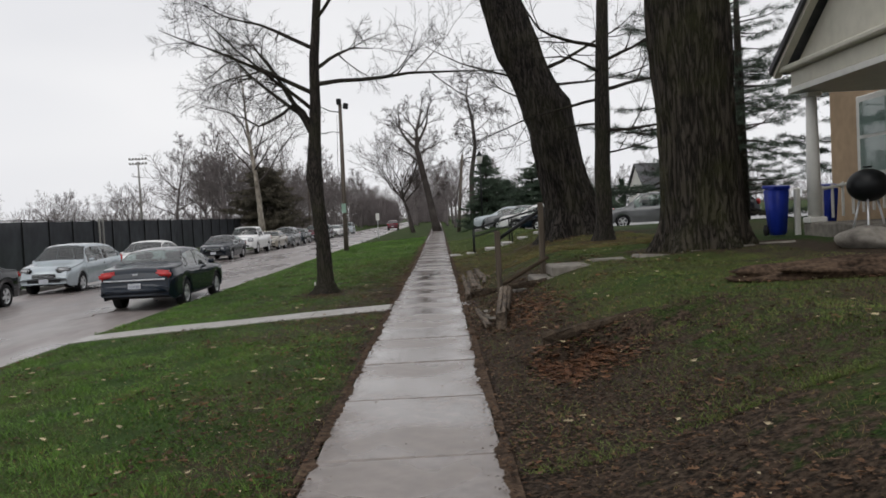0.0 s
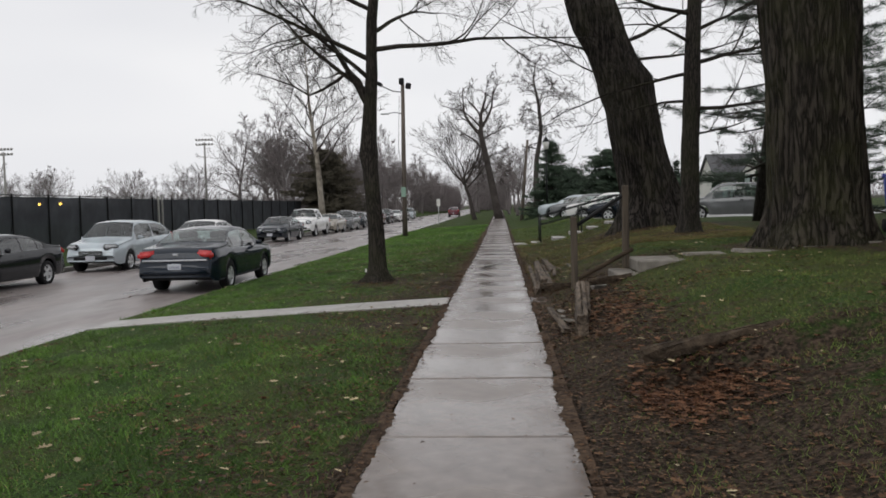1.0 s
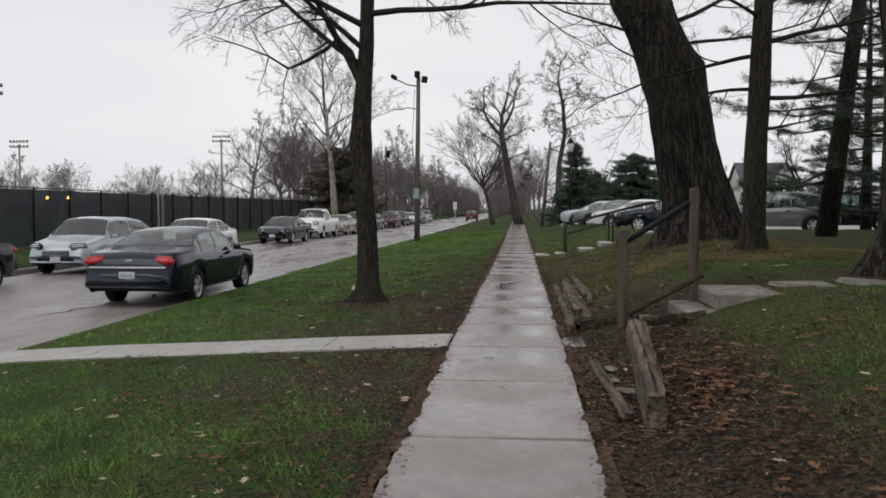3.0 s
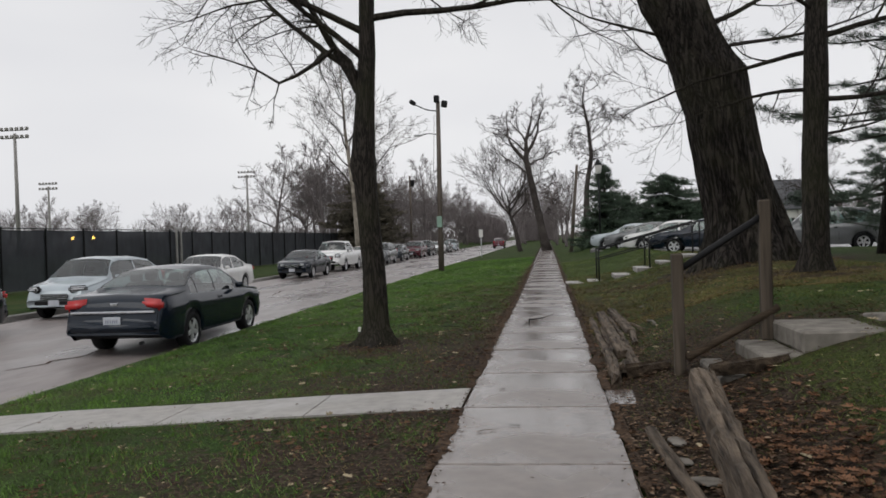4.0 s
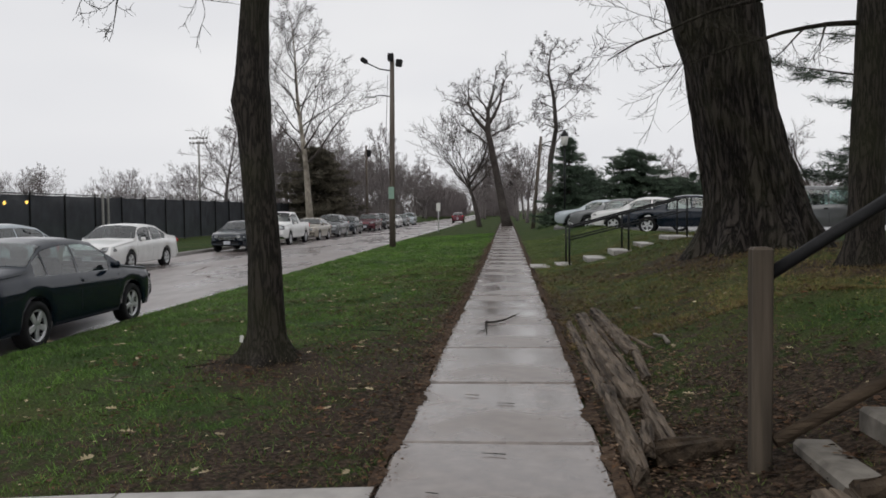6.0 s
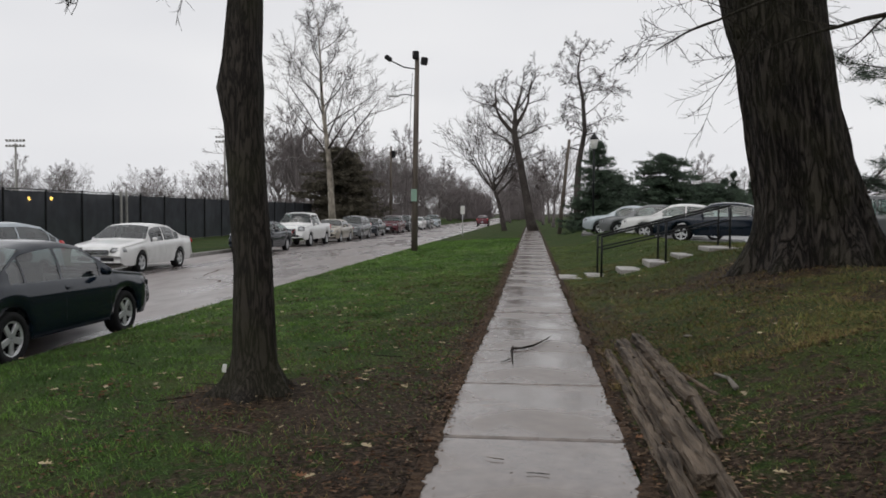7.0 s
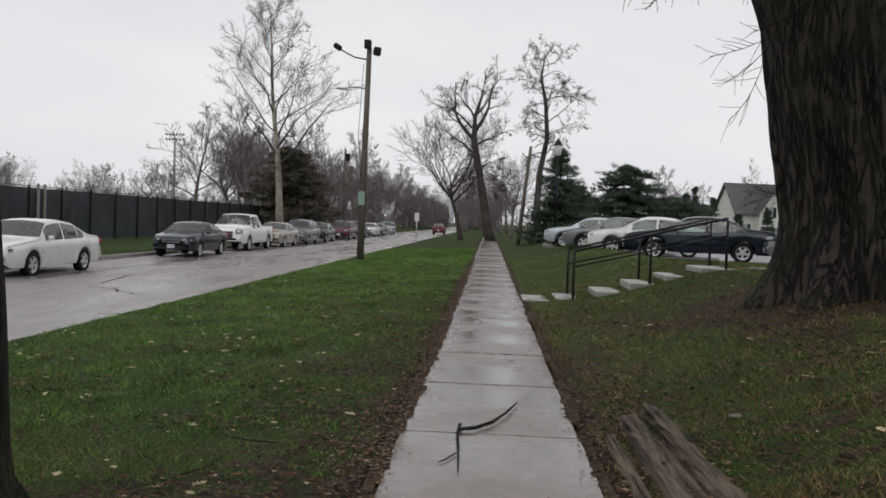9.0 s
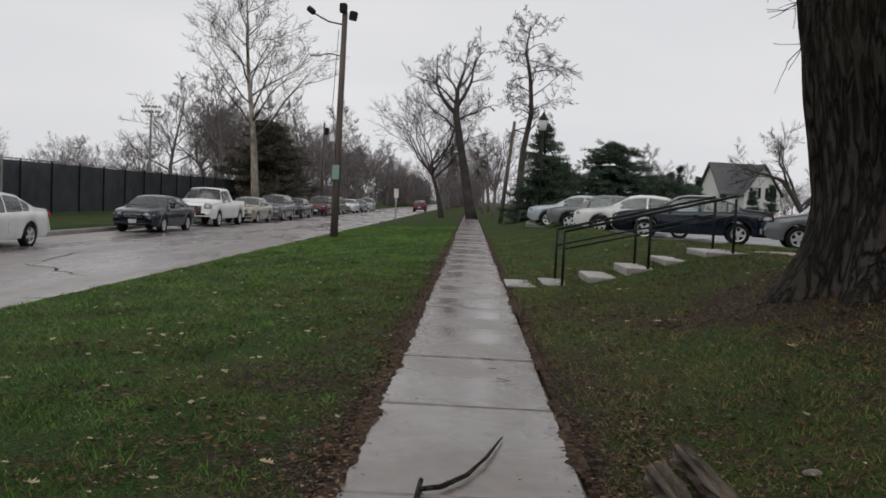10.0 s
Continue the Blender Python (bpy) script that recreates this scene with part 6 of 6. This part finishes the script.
def fringe(side, seed):
    """Soil and moss creeping over the pavement's edge, with a ragged outline."""
    v, f = [], []
    ys = [-13 + 0.035 * i for i in range(int(48 / 0.035))]
    for i, y in enumerate(ys):
        w = 0.014 + 0.045 * noise.noise((y * 0.6, seed, 0)) + 0.055 * noise.noise((y * 1.9, seed, 4)) + 0.035 * noise.noise((y * 6.1, seed, 2)) + 0.03 * noise.noise((y * 17, seed, 9)) + 0.016 * noise.noise((y * 41, seed, 3))
        if side < 0:
            w += 0.05 * smooth01((y - 6) / 4) + 0.01
            w *= 0 if -0.02 < y < 0.92 else 1
        else:
            w += 0.02 * smooth01((-2 - y) / 4)
            w *= 0 if 0.1 < y < 0.75 else 1
        w = max(-0.01, w)
        v += [(side * (HALF - w), y, 0.0015), (side * (HALF - w * 0.6), y, 0.005 if w > 0 else -0.01), (side * (HALF + 0.05), y, (0.01 if w > 0 else -0.03))]
    for i in range(len(ys) - 1):
        for c in range(2):
            q = (i * 3 + c, i * 3 + c + 1, (i + 1) * 3 + c + 1, (i + 1) * 3 + c)
            f.append(q if side > 0 else q[::-1])
    ob = mesh_ob("soil_edge", v, f, M_SOIL, smooth=True)
    tagged(ob, "dark damp soil creeping over the pavement edge", "soil", kind="structure")


fringe(-1, 2.0)
fringe(1, 7.0)


PLAIN = ((-0.6, 0, 0), (-0.1, 0.30, 0.5), (0.6, 0.05, 0.1), (-0.05, -0.30, 0.4), (0, 0, 0))
LOBED = ((-0.75, 0.02, 0.2), (-0.42, 0.05, 0), (-0.34, 0.24, 0.5), (-0.16, 0.10, 0.1), (0.02, 0.40, 0.6), (0.16, 0.12, 0.1), (0.36, 0.26, 0.4), (0.62, 0.02, 0.3), (0.34, -0.24, 0.3), (0.18, -0.10, 0), (0.0, -0.38, 0.5), (-0.18, -0.11, 0.1), (-0.36, -0.22, 0.4), (-0.42, -0.05, 0), (0, 0, 0))


def litter(name, count, place, size, material, label, seed, lift=0.012, category="leaves", lobed=False):
    """Curled dead leaves strewn where place() puts them."""
    r = random.Random(seed)
    v, f = [], []
    while count > 0:
        p = place(r)
        if p is None:
            continue
        count -= 1
        x, y, z = p
        a, s = r.uniform(0, 6.283), size * r.uniform(0.5, 1.4)
        ca, sa = math.cos(a), math.sin(a)
        tilt, curl = r.uniform(-0.5, 0.5), r.uniform(0.1, 0.5)
        i = len(v)
        outline = LOBED if lobed else PLAIN
        for u_, w_, h_ in outline:
            xx, yy = u_ * s, w_ * s
            v.append((x + xx * ca - yy * sa, y + xx * sa + yy * ca, z + lift + s * (h_ * curl + tilt * w_ * 0.6 + 0.1)))
        m = len(outline) - 1
        f += [(i + q, i + m, i + (q + 1) % m) for q in range(m)]
    return tagged(mesh_ob(name, v, f, material), label, category, kind="stuff")


def on_bank(r):
    x, y = 0.62 + abs(r.gauss(0, 1.9)), r.uniform(-13, 15)
    if r.random() > soil(x, y) ** 1.5 + 0.05:
        return None
    return x, y, ground_z(x, y)


def rust_spots(r):
    if r.random() < 0.6:
        x, y = r.gauss(1.5, 0.3), r.gauss(-5.95, 0.35)
    else:
        x, y = r.gauss(1.5, 0.25), r.gauss(-2.2, 1.0)
    return (x, y, ground_z(x, y) + 0.01) if x > 1.05 else None


def verge_free(y):
    return y < -0.05 or y > 0.95


def on_verge(r):
    x, y = -HALF - abs(r.gauss(0, 0.45)) if r.random() < 0.45 else r.uniform(-5.9, -HALF), r.uniform(-14, 22)
    return (x, y, ground_z(x, y)) if verge_free(y) or r.random() < 0.06 else None


def verge_strip(r):
    x, y = -HALF + 0.04 - abs(r.gauss(0, 0.13)), r.uniform(3, 32)
    return x, y, max(ground_z(x, y), 0.0) + 0.004


def pale_spots(r):
    x, y = (r.uniform(-5.9, -0.7) if r.random() < 0.75 else r.uniform(0.9, 4.5)), r.uniform(-13, 34)
    return (x, y, ground_z(x, y) + 0.02) if verge_free(y) or x > 0 else None


def on_path(r):
    x, y = r.choice((-1, 1)) * (HALF + 0.03 - abs(r.gauss(0, 0.06) if r.random() < 0.95 else r.gauss(0, 0.35))), r.uniform(-13, 30)
    return x, y, 0.0


def among_logs(r):
    x, y = r.gauss(1.0, 0.28), r.uniform(-3.6, 8.6)
    return (x, y, ground_z(x, y) + r.uniform(0.0, 0.03)) if x > HALF + 0.02 and not 0.05 < y < 0.8 else None


def lawn_drifts(r):
    """Damp leaf patches lying in hollows of the verge and the bank."""
    x, y = (r.uniform(-5.9, -0.6) if r.random() < 0.6 else r.uniform(0.65, 5.0)), r.uniform(-13, 18)
    if not (verge_free(y) or x > 0) or noise.noise((x * 0.9, y * 0.9, 21)) + 0.35 * noise.noise((x * 3, y * 3, 8)) + 0.45 * smooth01((x + 3.4) / 2.4) * (x < 0) < 0.28:
        return None
    return x, y, ground_z(x, y)


litter("fallen_leaves", 20000, on_bank, 0.026, M_LEAF, "damp brown fallen leaves on the bank", 71)
litter("fallen_leaves", 2600, on_bank, 0.05, M_LEAF, "curled brown oak leaves on the bank", 78, lobed=True)
litter("fallen_leaves", 1500, rust_spots, 0.06, M_LEAFO, "rust-coloured oak leaves gathered by the timbers", 75, lobed=True)
litter("fallen_leaves", 12000, on_verge, 0.026, M_LEAF, "small brown leaves in the verge grass", 72)
litter("fallen_leaves", 15000, lawn_drifts, 0.034, M_LEAF, "damp brown leaf drifts in the turf", 79, lift=0.025)
litter("fallen_leaves", 1500, lawn_drifts, 0.05, M_LEAFO, "reddish oak leaves caught in the turf", 80, lift=0.03, lobed=True)
litter("fallen_leaves", 3600, among_logs, 0.032, M_LEAFD, "wet leaf scraps and splinters among the old timbers", 81)
litter("fallen_leaves", 5200, verge_strip, 0.027, M_LEAFD, "brown leaf debris along the pavement edge", 76)
litter("fallen_leaves", 900, pale_spots, 0.062, M_LEAFP, "pale scattered leaves on the lawn", 73, lift=0.03, lobed=True)
litter("fallen_leaves", 3200, pale_spots, 0.022, M_LEAFP, "pale leaf crumbs in the grass", 77, lift=0.02)
litter("fallen_leaves", 5200, on_path, 0.022, M_LEAF, "leaf scraps along the pavement edges", 74)


def blades(name, count, xr, yr, label, seed, h=0.026, material=None, over=1.25):
    rng = np.random.default_rng(seed)
    xs, ys = rng.uniform(*xr, count), yr[0] + (yr[1] - yr[0]) * rng.uniform(0, 1, count) ** 1.8
    v, f = [], []
    for x, y, a, q, k in zip(xs, ys, rng.uniform(0, 6.283, count), rng.uniform(0.5, 1.4, count), rng.uniform(0, 1, count)):
        if k < soil(x, y) * over or (0 < y < 0.9 and -6 < x < 0):
            continue
        z = ground_z(x, y)
        far = 1 + max(0, y) * 0.045
        w = 0.0029 * far
        q *= 0.75 + 0.9 * noise.noise((x * 2.3, y * 2.3, 6)) + 0.35 * noise.noise((x * 8, y * 8, 2))
        dx, dy = math.cos(a) * w, math.sin(a) * w
        lean_x, lean_y = math.sin(a * 3) * h * 1.3, math.cos(a * 5) * h * 1.3
        i = len(v)
        v += [(x - dx, y - dy, z - 0.01), (x + dx, y + dy, z - 0.01), (x + lean_x, y + lean_y, z + h * q)]
        f.append((i, i + 1, i + 2))
    return tagged(mesh_ob(name, v, f, material or M_GRASS), label, "grass", kind="stuff")


blades("grass", 480000, (-6.0, -0.66), (-11, 48), "wet green grass on the verge", 1, 0.046)
blades("grass", 260000, (0.7, 6.0), (-9, 34), "worn green grass on the bank", 2, 0.036, M_GRASS_WORN, 0.86)
blades("dry_grass", 60000, (0.68, 6.0), (5.0, 20), "pale dry grass among the turf", 3, 0.04, M_STRAW, 0.3)
blades("dry_grass", 26000, (-3.2, -0.64), (-11, 20), "pale dry grass among the turf", 4, 0.03, M_STRAW, 0.3)
blades("dry_grass", 26000, (0.9, 6.0), (-11, 8), "pale dry grass among the bare soil", 5, 0.03, M_STRAW, 0.55)
